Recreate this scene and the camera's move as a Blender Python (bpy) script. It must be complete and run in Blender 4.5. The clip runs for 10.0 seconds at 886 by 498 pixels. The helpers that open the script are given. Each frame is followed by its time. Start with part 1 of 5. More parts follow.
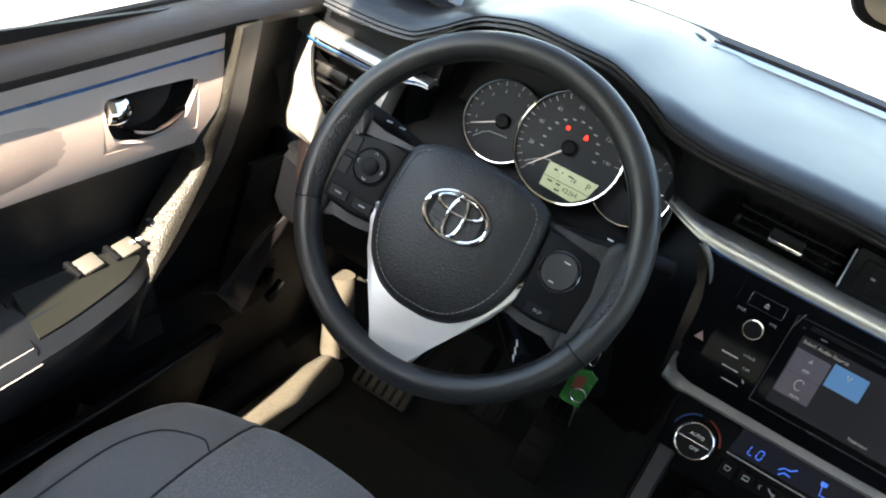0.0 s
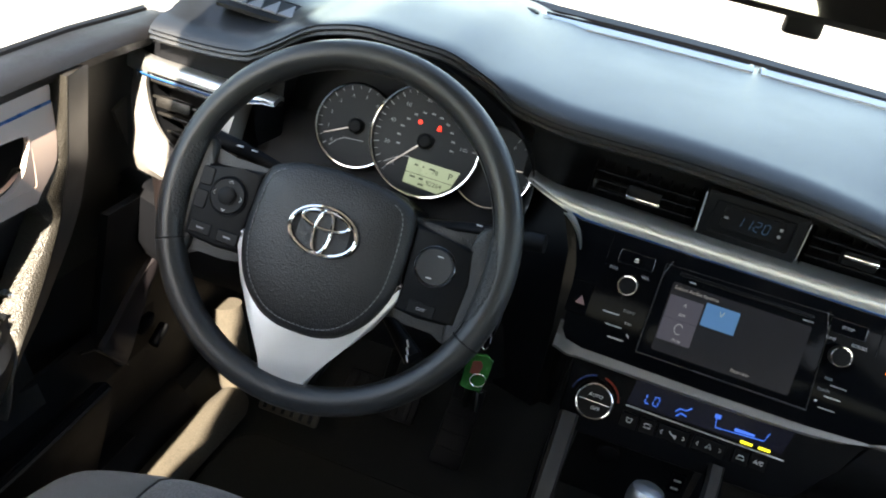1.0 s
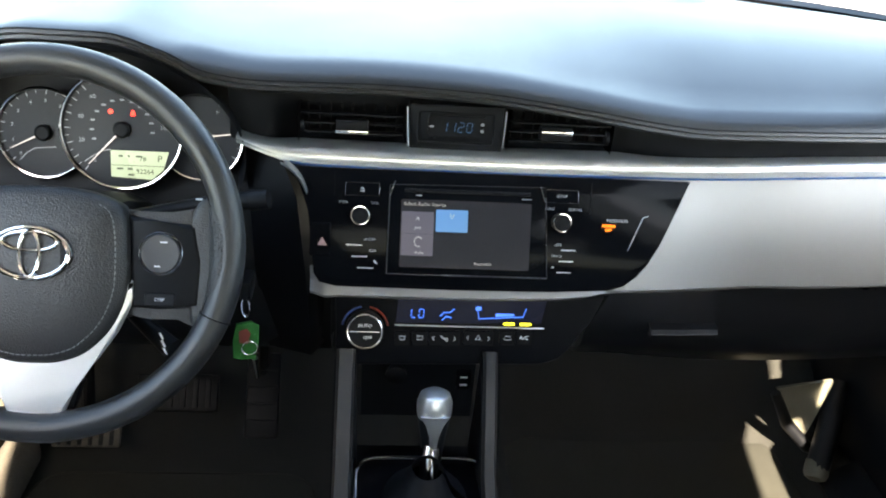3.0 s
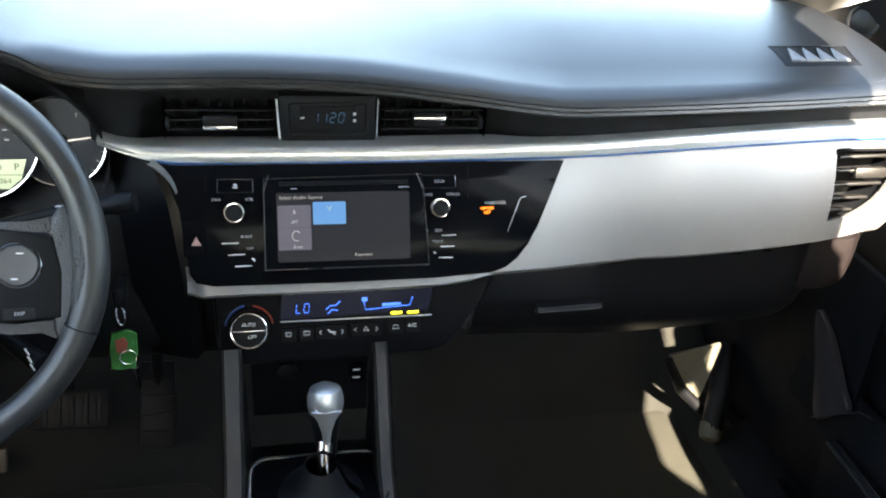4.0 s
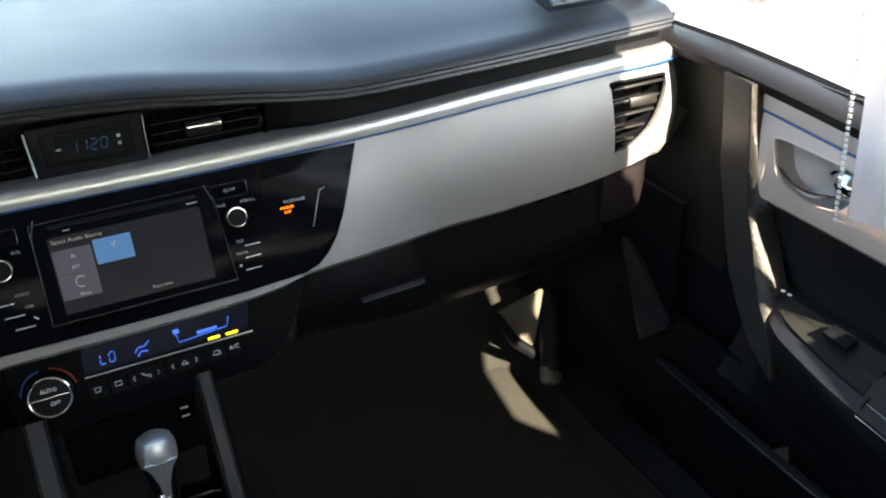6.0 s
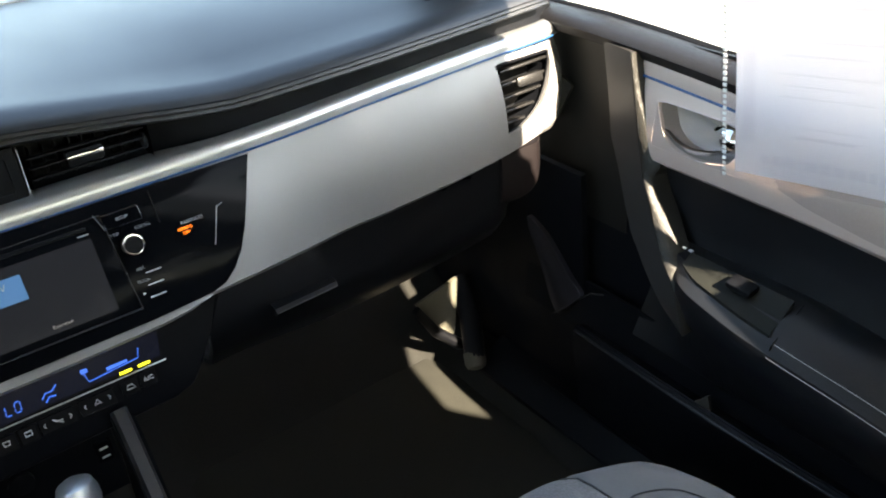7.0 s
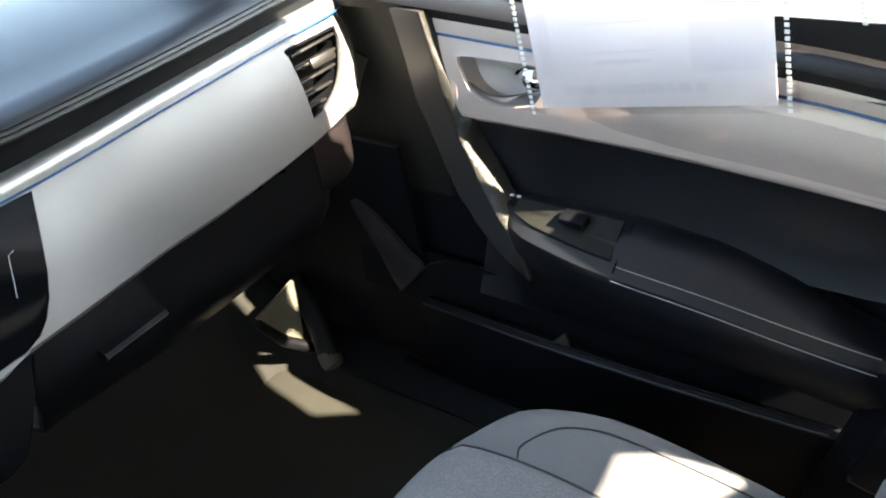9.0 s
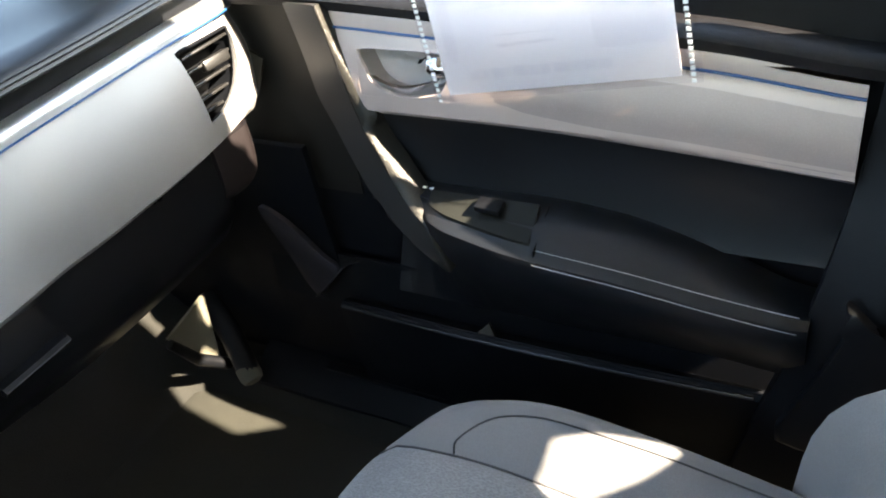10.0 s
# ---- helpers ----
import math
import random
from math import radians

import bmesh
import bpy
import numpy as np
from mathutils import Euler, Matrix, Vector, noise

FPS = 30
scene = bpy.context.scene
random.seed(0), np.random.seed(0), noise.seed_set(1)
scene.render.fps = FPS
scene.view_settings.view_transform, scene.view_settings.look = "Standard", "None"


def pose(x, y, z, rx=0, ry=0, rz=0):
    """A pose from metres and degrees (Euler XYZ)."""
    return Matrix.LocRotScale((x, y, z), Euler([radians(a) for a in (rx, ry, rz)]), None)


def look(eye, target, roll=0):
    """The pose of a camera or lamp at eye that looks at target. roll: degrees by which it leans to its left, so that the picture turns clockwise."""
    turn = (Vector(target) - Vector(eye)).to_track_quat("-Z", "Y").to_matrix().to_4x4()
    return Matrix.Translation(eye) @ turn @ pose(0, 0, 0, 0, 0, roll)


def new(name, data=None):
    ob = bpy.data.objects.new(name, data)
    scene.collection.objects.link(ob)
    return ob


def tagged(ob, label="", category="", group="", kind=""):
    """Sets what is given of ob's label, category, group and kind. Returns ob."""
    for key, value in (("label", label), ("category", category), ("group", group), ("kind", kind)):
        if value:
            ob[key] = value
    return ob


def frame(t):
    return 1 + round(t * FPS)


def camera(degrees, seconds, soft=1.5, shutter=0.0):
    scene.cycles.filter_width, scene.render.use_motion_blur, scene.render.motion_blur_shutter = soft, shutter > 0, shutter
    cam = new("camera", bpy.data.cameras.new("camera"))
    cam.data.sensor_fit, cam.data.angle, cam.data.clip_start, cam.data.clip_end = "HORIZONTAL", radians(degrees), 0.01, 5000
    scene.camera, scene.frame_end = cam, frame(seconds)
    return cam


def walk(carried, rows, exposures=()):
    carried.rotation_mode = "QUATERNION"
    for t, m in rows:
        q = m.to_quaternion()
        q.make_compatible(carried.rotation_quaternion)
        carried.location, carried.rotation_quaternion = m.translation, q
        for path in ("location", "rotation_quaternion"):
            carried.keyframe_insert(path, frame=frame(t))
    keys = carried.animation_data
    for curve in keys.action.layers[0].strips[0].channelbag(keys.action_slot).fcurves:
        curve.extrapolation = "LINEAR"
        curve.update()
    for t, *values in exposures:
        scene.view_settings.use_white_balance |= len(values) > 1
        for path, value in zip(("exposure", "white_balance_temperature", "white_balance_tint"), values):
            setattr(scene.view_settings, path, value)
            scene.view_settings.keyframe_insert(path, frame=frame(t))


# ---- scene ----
EXPOSURES = [(0.0, 3.1, 8200, 11), (1.5, 2.88, 8200, 11), (2.0, 2.85, 8200, 11), (2.5, 3.78, 8200, 11), (4.0, 4.0, 8200, 11), (4.5, 3.6, 8200, 11), (5.0, 3.02, 8200, 11), (7.0, 3.2, 8200, 11), (8.5, 3.2, 8200, 11), (9.0, 3.55, 8200, 11), (9.5, 3.68, 8200, 11), (10.0, 3.6, 8200, 11)]
cam = camera(56.3, 10.0, 2.0)
PATH = [
    (0, (-0.1670, -0.6210, 0.9743), (-0.4394, 0.2000, 0.4725), 20.47),
    (0.5, (-0.1629, -0.6184, 0.9803), (-0.3791, 0.2281, 0.4938), 17.88),
    (1, (-0.1547, -0.6095, 0.9901), (-0.3094, 0.2549, 0.5118), 13.84),
    (1.5, (-0.1480, -0.6042, 0.9957), (-0.2507, 0.2659, 0.5138), 9.56),
    (2, (-0.1352, -0.6034, 1.0009), (-0.1698, 0.2616, 0.5003), 6.62),
    (2.5, (-0.1146, -0.6086, 1.0040), (-0.0821, 0.2563, 0.5030), 5.39),
    (4, (-0.0561, -0.6159, 1.0012), (0.1350, 0.2283, 0.5004), 4.56),
    (4.5, (-0.0484, -0.6063, 0.9985), (0.1942, 0.2242, 0.4971), 3.99),
    (5, (-0.0463, -0.5963, 0.9947), (0.2520, 0.2162, 0.4939), 3.18),
    (5.5, (-0.0449, -0.5893, 0.9888), (0.3051, 0.2005, 0.4851), 1.47),
    (7, (-0.0409, -0.5844, 0.9858), (0.4477, 0.1184, 0.4686), -3.95),
    (7.5, (-0.0372, -0.5833, 0.9815), (0.4869, 0.0902, 0.4603), -6.28),
    (8, (-0.0379, -0.5809, 0.9754), (0.5192, 0.0613, 0.4490), -8.02),
    (8.5, (-0.0366, -0.5754, 0.9657), (0.5558, 0.0277, 0.4315), -9.00),
    (9, (-0.0383, -0.5622, 0.9556), (0.5946, -0.0081, 0.4148), -9.46),
    (9.5, (-0.0355, -0.5498, 0.9447), (0.6273, -0.0428, 0.3936), -9.97),
    (10, (-0.0333, -0.5458, 0.9374), (0.6590, -0.0822, 0.3844), -10.15),
]
walk(cam, [(t, look(eye, target, roll)) for t, eye, target, roll in PATH], exposures=EXPOSURES)

# ---- world and sun ----
SUN_DIR = Vector((0.03, -1.0, 0.80)).normalized()
world = bpy.data.worlds.new("world")
scene.world = world
world.use_nodes = True
wn = world.node_tree
sky = wn.nodes.new("ShaderNodeTexSky")
sky.sky_type = 'NISHITA'
sky.sun_disc = False
sky.sun_elevation = math.asin(SUN_DIR.z)
sky.sun_rotation = math.atan2(SUN_DIR.x, SUN_DIR.y)
wn.nodes["Background"].inputs[1].default_value = 0.15
wn.links.new(sky.outputs[0], wn.nodes["Background"].inputs[0])
sun_data = bpy.data.lights.new("sun", 'SUN')
sun_data.energy, sun_data.angle, sun_data.color = 5.0, radians(0.5), (1.0, 0.95, 0.88)
sun = new("sun", sun_data)
sun.matrix_world = look(SUN_DIR * 20, (0, 0, 0))


# ---- materials ----
def material(name, color, rough=0.5, metal=0.0, grain=0.0, grain_scale=400.0, bump=0.0, spot=0.0, spot_scale=14.0,
             spec=0.5, coat=0.0, emit=None, emit_strength=0.0, stretch=(1, 1, 1), voronoi=False, rough_var=0.08, sheen=0.0):
    """A surface with fine grain and larger uneven patches in colour and gloss, and a fine relief."""
    m = bpy.data.materials.new(name)
    m.use_nodes = True
    nt = m.node_tree
    b = nt.nodes["Principled BSDF"]
    b.inputs["Metallic"].default_value = metal
    b.inputs["Specular IOR Level"].default_value = spec
    b.inputs["Coat Weight"].default_value = coat
    b.inputs["Coat Roughness"].default_value = 0.04
    b.inputs["Sheen Weight"].default_value = sheen
    co = nt.nodes.new("ShaderNodeTexCoord")
    mp = nt.nodes.new("ShaderNodeMapping")
    mp.inputs["Scale"].default_value = stretch
    nt.links.new(co.outputs["Object"], mp.inputs[0])
    fine = nt.nodes.new("ShaderNodeTexVoronoi" if voronoi else "ShaderNodeTexNoise")
    fine.inputs["Scale"].default_value = grain_scale
    nt.links.new(mp.outputs[0], fine.inputs["Vector"])
    fine_out = fine.outputs["Distance"] if voronoi else fine.outputs["Fac"]
    large = nt.nodes.new("ShaderNodeTexNoise")
    large.inputs["Scale"].default_value = spot_scale
    large.inputs["Detail"].default_value = 5
    nt.links.new(co.outputs["Object"], large.inputs["Vector"])
    c = Vector(color)
    mix = nt.nodes.new("ShaderNodeMix")
    mix.data_type = 'RGBA'
    mix.inputs[6].default_value = (*(c * (1 - grain)), 1)
    mix.inputs[7].default_value = (*[min(1, v * (1 + grain)) for v in c], 1)
    nt.links.new(fine_out, mix.inputs[0])
    mix2 = nt.nodes.new("ShaderNodeMix")
    mix2.data_type = 'RGBA'
    mix2.blend_type = 'MULTIPLY'
    mix2.inputs[0].default_value = 1.0
    ramp = nt.nodes.new("ShaderNodeMapRange")
    ramp.inputs[1].default_value, ramp.inputs[2].default_value = 0.3, 0.7
    ramp.inputs[3].default_value, ramp.inputs[4].default_value = 1 - spot, 1 + spot
    nt.links.new(large.outputs["Fac"], ramp.inputs[0])
    nt.links.new(mix.outputs[2], mix2.inputs[6])
    nt.links.new(ramp.outputs[0], mix2.inputs[7])
    nt.links.new(mix2.outputs[2], b.inputs["Base Color"])
    rr = nt.nodes.new("ShaderNodeMapRange")
    rr.inputs[1].default_value, rr.inputs[2].default_value = 0.3, 0.7
    rr.inputs[3].default_value, rr.inputs[4].default_value = max(0.02, rough - rough_var), min(1, rough + rough_var)
    nt.links.new(large.outputs["Fac"], rr.inputs[0])
    nt.links.new(rr.outputs[0], b.inputs["Roughness"])
    if bump:
        bp = nt.nodes.new("ShaderNodeBump")
        bp.inputs["Strength"].default_value = bump
        bp.inputs["Distance"].default_value = 0.0006
        nt.links.new(fine_out, bp.inputs["Height"])
        nt.links.new(bp.outputs[0], b.inputs["Normal"])
    if emit:
        b.inputs["Emission Color"].default_value = (*emit, 1)
        b.inputs["Emission Strength"].default_value = emit_strength * 0.16
    return m


def glow(name, color, strength):
    return material(name, [v * 0.2 for v in color], 0.4, emit=color, emit_strength=strength)


def pane_material(name, tint, gloss=1.0):
    """Thin clear glass: straight through, with a reflection that grows towards grazing views."""
    m = bpy.data.materials.new(name)
    m.use_nodes = True
    nt = m.node_tree
    nt.nodes.clear()
    out = nt.nodes.new("ShaderNodeOutputMaterial")
    tr = nt.nodes.new("ShaderNodeBsdfTransparent")
    tr.inputs[0].default_value = (*tint, 1)
    gl = nt.nodes.new("ShaderNodeBsdfGlossy")
    gl.inputs["Roughness"].default_value = 0.02
    lw = nt.nodes.new("ShaderNodeLayerWeight")
    lw.inputs[0].default_value = 0.5
    pw = nt.nodes.new("ShaderNodeMath")
    pw.operation = 'POWER'
    pw.inputs[1].default_value = 4.0
    fr = nt.nodes.new("ShaderNodeMath")
    fr.operation = 'MULTIPLY_ADD'
    fr.inputs[1].default_value, fr.inputs[2].default_value = 0.45 * gloss, 0.03 * gloss
    nt.links.new(lw.outputs["Facing"], pw.inputs[0])
    nt.links.new(pw.outputs[0], fr.inputs[0])
    mx = nt.nodes.new("ShaderNodeMixShader")
    nt.links.new(fr.outputs[0], mx.inputs[0])
    nt.links.new(tr.outputs[0], mx.inputs[1])
    nt.links.new(gl.outputs[0], mx.inputs[2])
    nt.links.new(mx.outputs[0], out.inputs[0])
    return m


M_PAD = material("soft black dash vinyl", (0.0072, 0.0090, 0.0118), 0.36, grain=0.25, grain_scale=900, bump=0.16, spot=0.06, voronoi=True, rough_var=0.02, spec=0.7)
M_BLACK = material("grained black plastic", (0.0040, 0.0046, 0.0062), 0.48, grain=0.3, grain_scale=1100, bump=0.3, spot=0.12, voronoi=True, spec=0.2)
M_SATIN = material("satin black plastic", (0.0050, 0.0056, 0.0070), 0.46, grain=0.2, grain_scale=600, spot=0.1, spec=0.12)
M_PIANO = material("gloss black plastic", (0.0030, 0.0034, 0.0045), 0.10, spec=0.045, spot=0.1, rough_var=0.03)
M_UNIT = material("matt black unit plastic", (0.0036, 0.0040, 0.0052), 0.42, grain=0.2, grain_scale=800, spot=0.1, spec=0.05)
M_SILVER = material("satin silver trim paint", (0.62, 0.645, 0.67), 0.31, metal=0.86, grain=0.01, grain_scale=1500, spot=0.01, rough_var=0.002)
M_GREY = material("light grey dash panel", (0.288, 0.281, 0.278), 0.44, metal=0.4, grain=0.08, grain_scale=1800, bump=0.05, spot=0.03)
M_DOORSILVER = material("champagne grey door panel", (0.405, 0.328, 0.303), 0.45, metal=0.3, grain=0.06, grain_scale=800, bump=0.12, spot=0.04, voronoi=True, rough_var=0.02)
M_BELT = material("grey brown belt vinyl", (0.0060, 0.0060, 0.0072), 0.50, spec=0.28, grain=0.3, grain_scale=900, bump=0.4, spot=0.08, voronoi=True)
M_DOORSMOOTH = material("smooth silver door frame", (0.54, 0.440, 0.405), 0.34, metal=0.2, grain=0.06, grain_scale=1500, spot=0.03, rough_var=0.01)
M_TRIM = material("grained grey door trim", (0.018, 0.0168, 0.0142), 0.40, grain=0.6, grain_scale=620, bump=0.8, spot=0.05, voronoi=True)
M_TRIMFACE = material("smooth dark grey trim", (0.026, 0.0245, 0.0235), 0.40, grain=0.2, grain_scale=900, bump=0.12, spot=0.06, spec=0.6)
M_CHROME = material("bright chrome", (0.85, 0.85, 0.86), 0.08, metal=1.0, rough_var=0.004)
M_LEATHER = material("black wheel leather", (0.0130, 0.0130, 0.0145), 0.42, grain=0.25, grain_scale=640, bump=0.6, spot=0.1, voronoi=True)
M_RIM = material("smooth black rim leather", (0.018, 0.019, 0.021), 0.38, grain=0.2, grain_scale=1200, bump=0.12, spot=0.08, voronoi=True)
M_SPOKE = material("satin silver spoke paint", (0.70, 0.69, 0.68), 0.30, metal=0.6, grain=0.06, grain_scale=1500, spot=0.03, rough_var=0.02)
M_BLUE = material("blue accent strip", (0.013, 0.075, 0.22), 0.3, spot=0.05)
M_SEAT = material("grey seat cloth", (0.195, 0.195, 0.20), 0.85, grain=0.25, grain_scale=900, bump=0.5, spot=0.06, sheen=0.3)
M_SEATMESH = material("patterned grey seat cloth", (0.225, 0.23, 0.24), 0.85, grain=0.30, grain_scale=420, bump=0.9, spot=0.05, voronoi=True, stretch=(1.5, 0.75, 1), sheen=0.3)
# Floor carpet darkened for footwell shade; the ridge below keeps the lit beige.
M_CARPET_SHADE = material("beige grey carpet darkened for shade", (0.0125, 0.0123, 0.0098), 0.95, grain=0.5, grain_scale=500, bump=1.0, spot=0.15)
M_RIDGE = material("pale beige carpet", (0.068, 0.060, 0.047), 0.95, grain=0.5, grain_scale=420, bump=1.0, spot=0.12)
M_ARM = material("black armrest vinyl", (0.0055, 0.0065, 0.0085), 0.42, grain=0.2, grain_scale=800, bump=0.25, spot=0.08, voronoi=True)
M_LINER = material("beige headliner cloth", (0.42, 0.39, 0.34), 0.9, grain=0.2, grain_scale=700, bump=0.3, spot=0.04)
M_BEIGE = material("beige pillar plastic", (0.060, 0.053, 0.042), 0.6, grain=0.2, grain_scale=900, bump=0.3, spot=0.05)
M_THREAD = material("grey thread", (0.34, 0.34, 0.35), 0.8, grain=0.2)
M_WHITE = material("white print", (0.75, 0.75, 0.75), 0.6)
M_PRINT = material("dim grey print", (0.34, 0.35, 0.37), 0.5)
M_GLOVE = material("smooth black lid plastic", (0.0042, 0.0046, 0.0058), 0.34, grain=0.2, grain_scale=1100, bump=0.12, spot=0.1, voronoi=True, spec=0.55)
M_TINT = pane_material("dark tinted glass", (0.55, 0.57, 0.56), 0.5)
M_PANE = pane_material("clear glass", (0.93, 0.96, 0.95), 0.5)


# ---- mesh helpers ----
def part(name, bm, mat, parent=None, label="", smooth=True):
    """Links a bmesh as one mesh object, under a thing or a part."""
    bmesh.ops.recalc_face_normals(bm, faces=bm.faces)
    me = bpy.data.meshes.new(name)
    bm.to_mesh(me)
    bm.free()
    if smooth:
        me.shade_smooth()
        me.set_sharp_from_angle(angle=radians(38))
    for m in (mat if isinstance(mat, (list, tuple)) else [mat]):
        me.materials.append(m)
    ob = new(name, me)
    if parent:
        ob.parent = parent
    if label:
        tagged(ob, label)
    return ob


def thing(name, label, category, group="", kind="", at=(0, 0, 0)):
    ob = new(name)
    ob.empty_display_size = 0.05
    ob.location = at
    return tagged(ob, label, category, group, kind)


def ease(a, b, v):
    k = min(1, max(0, (v - a) / (b - a)))
    return k * k * (3 - 2 * k)


def curve(*pairs):
    """A smooth curve through (at, value) pairs."""
    xs, ys = [p[0] for p in pairs], [p[1] for p in pairs]
    n = len(xs)
    d = [(ys[i + 1] - ys[i]) / (xs[i + 1] - xs[i]) for i in range(n - 1)]
    s = [d[0]] + [0 if d[i - 1] * d[i] <= 0 else 2 * d[i - 1] * d[i] / (d[i - 1] + d[i]) for i in range(1, n - 1)] + [d[-1]]

    def at(x):
        if x <= xs[0]:
            return ys[0]
        if x >= xs[-1]:
            return ys[-1]
        i = max(k for k in range(n - 1) if xs[k] <= x)
        h = xs[i + 1] - xs[i]
        u = (x - xs[i]) / h
        return ((1 + 2 * u) * (1 - u) ** 2 * ys[i] + u * (1 - u) ** 2 * h * s[i]
                + u * u * (3 - 2 * u) * ys[i + 1] + u * u * (u - 1) * h * s[i + 1])
    return at


def span(a, b, n):
    return [a + (b - a) * i / n for i in range(n + 1)]


def sheet(rows, depth=(0, 0.004, 0), hole=None, closed=False):
    """A solid skin through a grid of points: rows of equal length, backed by a copy moved by depth; hole(i, j) leaves a cell open."""
    bm = bmesh.new()
    n, k = len(rows), len(rows[0])
    dv = Vector(depth)
    f = [[bm.verts.new(p) for p in r] for r in rows]
    g = [[bm.verts.new(Vector(p) + dv) for p in r] for r in rows]
    kk = k if closed else k - 1
    solid = lambda i, j: 0 <= i < n - 1 and (closed or 0 <= j < k - 1) and not (hole and hole(i, j % k))
    for i in range(n - 1):
        for j in range(kk):
            if not solid(i, j):
                continue
            j2 = (j + 1) % k
            a, b, c, d = (i, j), (i, j2), (i + 1, j2), (i + 1, j)
            bm.faces.new([f[p][q] for p, q in (a, b, c, d)])
            bm.faces.new([g[p][q] for p, q in (d, c, b, a)])
            for (p, q), (r, s), (di, dj) in ((a, b, (-1, 0)), (c, d, (1, 0)), (b, c, (0, 1)), (d, a, (0, -1))):
                if not solid(i + di, j + dj if not closed else (j + dj) % k):
                    bm.faces.new([f[p][q], g[p][q], g[r][s], f[r][s]])
    bmesh.ops.delete(bm, geom=[v for v in bm.verts if not v.link_faces], context='VERTS')
    return bm


def slab(outline, depth, place=None, bevel=0.0, seg=2, bm=None):
    """A flat outline in x and y, thickened along z by depth, with bevelled edges, moved by place."""
    bm = bm or bmesh.new()
    before = set(bm.verts)
    lo = [bm.verts.new((x, y, 0)) for x, y in outline]
    hi = [bm.verts.new((x, y, depth)) for x, y in outline]
    n = len(outline)
    top = bm.faces.new(hi)
    bm.faces.new(lo[::-1])
    for i in range(n):
        bm.faces.new([lo[i], lo[(i + 1) % n], hi[(i + 1) % n], hi[i]])
    if bevel:
        bmesh.ops.bevel(bm, geom=list(top.edges), offset=bevel, segments=seg, affect='EDGES', profile=0.5)
    if place is not None:
        bmesh.ops.transform(bm, matrix=place, verts=[v for v in bm.verts if v not in before])
    return bm


def rounded(w, h, r, n=4):
    """The outline of a rectangle with round corners, about its middle."""
    pts = []
    for cx, cy, a in ((w / 2 - r, h / 2 - r, 0), (-w / 2 + r, h / 2 - r, 90), (-w / 2 + r, -h / 2 + r, 180), (w / 2 - r, -h / 2 + r, 270)):
        for i in range(n + 1):
            t = radians(a + 90 * i / n)
            pts.append((cx + r * math.cos(t), cy + r * math.sin(t)))
    return pts


def fine(outline, n=4):
    """A closed outline with smooth points set between its own."""
    pts = []
    m = len(outline)
    for i in range(m):
        p0, p1, p2, p3 = (Vector((*outline[(i + k) % m], 0)) for k in (-1, 0, 1, 2))
        for u in span(0, 1, n)[:-1]:
            q = .5 * ((2 * p1) + (p2 - p0) * u + (2 * p0 - 5 * p1 + 4 * p2 - p3) * u * u + (3 * p1 - p0 - 3 * p2 + p3) * u ** 3)
            pts.append((q.x, q.y))
    return pts


def disc(r, n=32, squash=1.0):
    return [(r * math.cos(2 * math.pi * i / n), r * squash * math.sin(2 * math.pi * i / n)) for i in range(n)]


def box(w, d, h, place=None, bevel=0.002, bm=None):
    """A bevelled block about its middle."""
    bm = bm or bmesh.new()
    before = set(bm.verts)
    made = bmesh.ops.create_cube(bm, size=1)
    bmesh.ops.scale(bm, vec=(w, d, h), verts=made["verts"])
    if bevel:
        edges = {e for v in made["verts"] for e in v.link_edges}
        bmesh.ops.bevel(bm, geom=list(edges), offset=bevel, segments=2, affect='EDGES', profile=0.5)
    if place is not None:
        bmesh.ops.transform(bm, matrix=place, verts=[v for v in bm.verts if v not in before])
    return bm


def tube(points, radius, sides=10, closed=False, bm=None, squash=None, up=None):
    """A round bar along points; radius is one number or one for each point."""
    bm = bm or bmesh.new()
    pts = [Vector(p) for p in points]
    n = len(pts)
    rings = []
    side = None
    for i, p in enumerate(pts):
        a = pts[(i - 1) % n] if closed or i else pts[0]
        b = pts[(i + 1) % n] if closed or i < n - 1 else pts[-1]
        way = (b - a).normalized()
        if up:
            side = way.cross(Vector(up)).normalized()
        elif side is None:
            side = way.orthogonal().normalized()
        else:
            side = (side - way * side.dot(way)).normalized()
        over = side.cross(way)
        r = radius[i] if isinstance(radius, (list, tuple)) else radius
        q = squash or 1
        rings.append([bm.verts.new(p + side * r * math.cos(2 * math.pi * k / sides) + over * r * q * math.sin(2 * math.pi * k / sides)) for k in range(sides)])
    for i in range(n if closed else n - 1):
        r1, r2 = rings[i], rings[(i + 1) % n]
        for k in range(sides):
            bm.faces.new([r1[k], r1[(k + 1) % sides], r2[(k + 1) % sides], r2[k]])
    if not closed:
        bm.faces.new(rings[0][::-1])
        bm.faces.new(rings[-1])
    return bm


def lathe(profile, place=None, n=32, bm=None):
    """A turned body from (radius, height) pairs about z."""
    bm = bm or bmesh.new()
    before = set(bm.verts)
    rings = [[bm.verts.new((r * math.cos(2 * math.pi * k / n), r * math.sin(2 * math.pi * k / n), z)) for k in range(n)] for r, z in profile]
    for a, b in zip(rings, rings[1:]):
        for k in range(n):
            bm.faces.new([a[k], a[(k + 1) % n], b[(k + 1) % n], b[k]])
    bm.faces.new(rings[0][::-1])
    bm.faces.new(rings[-1])
    if place is not None:
        bmesh.ops.transform(bm, matrix=place, verts=[v for v in bm.verts if v not in before])
    return bm


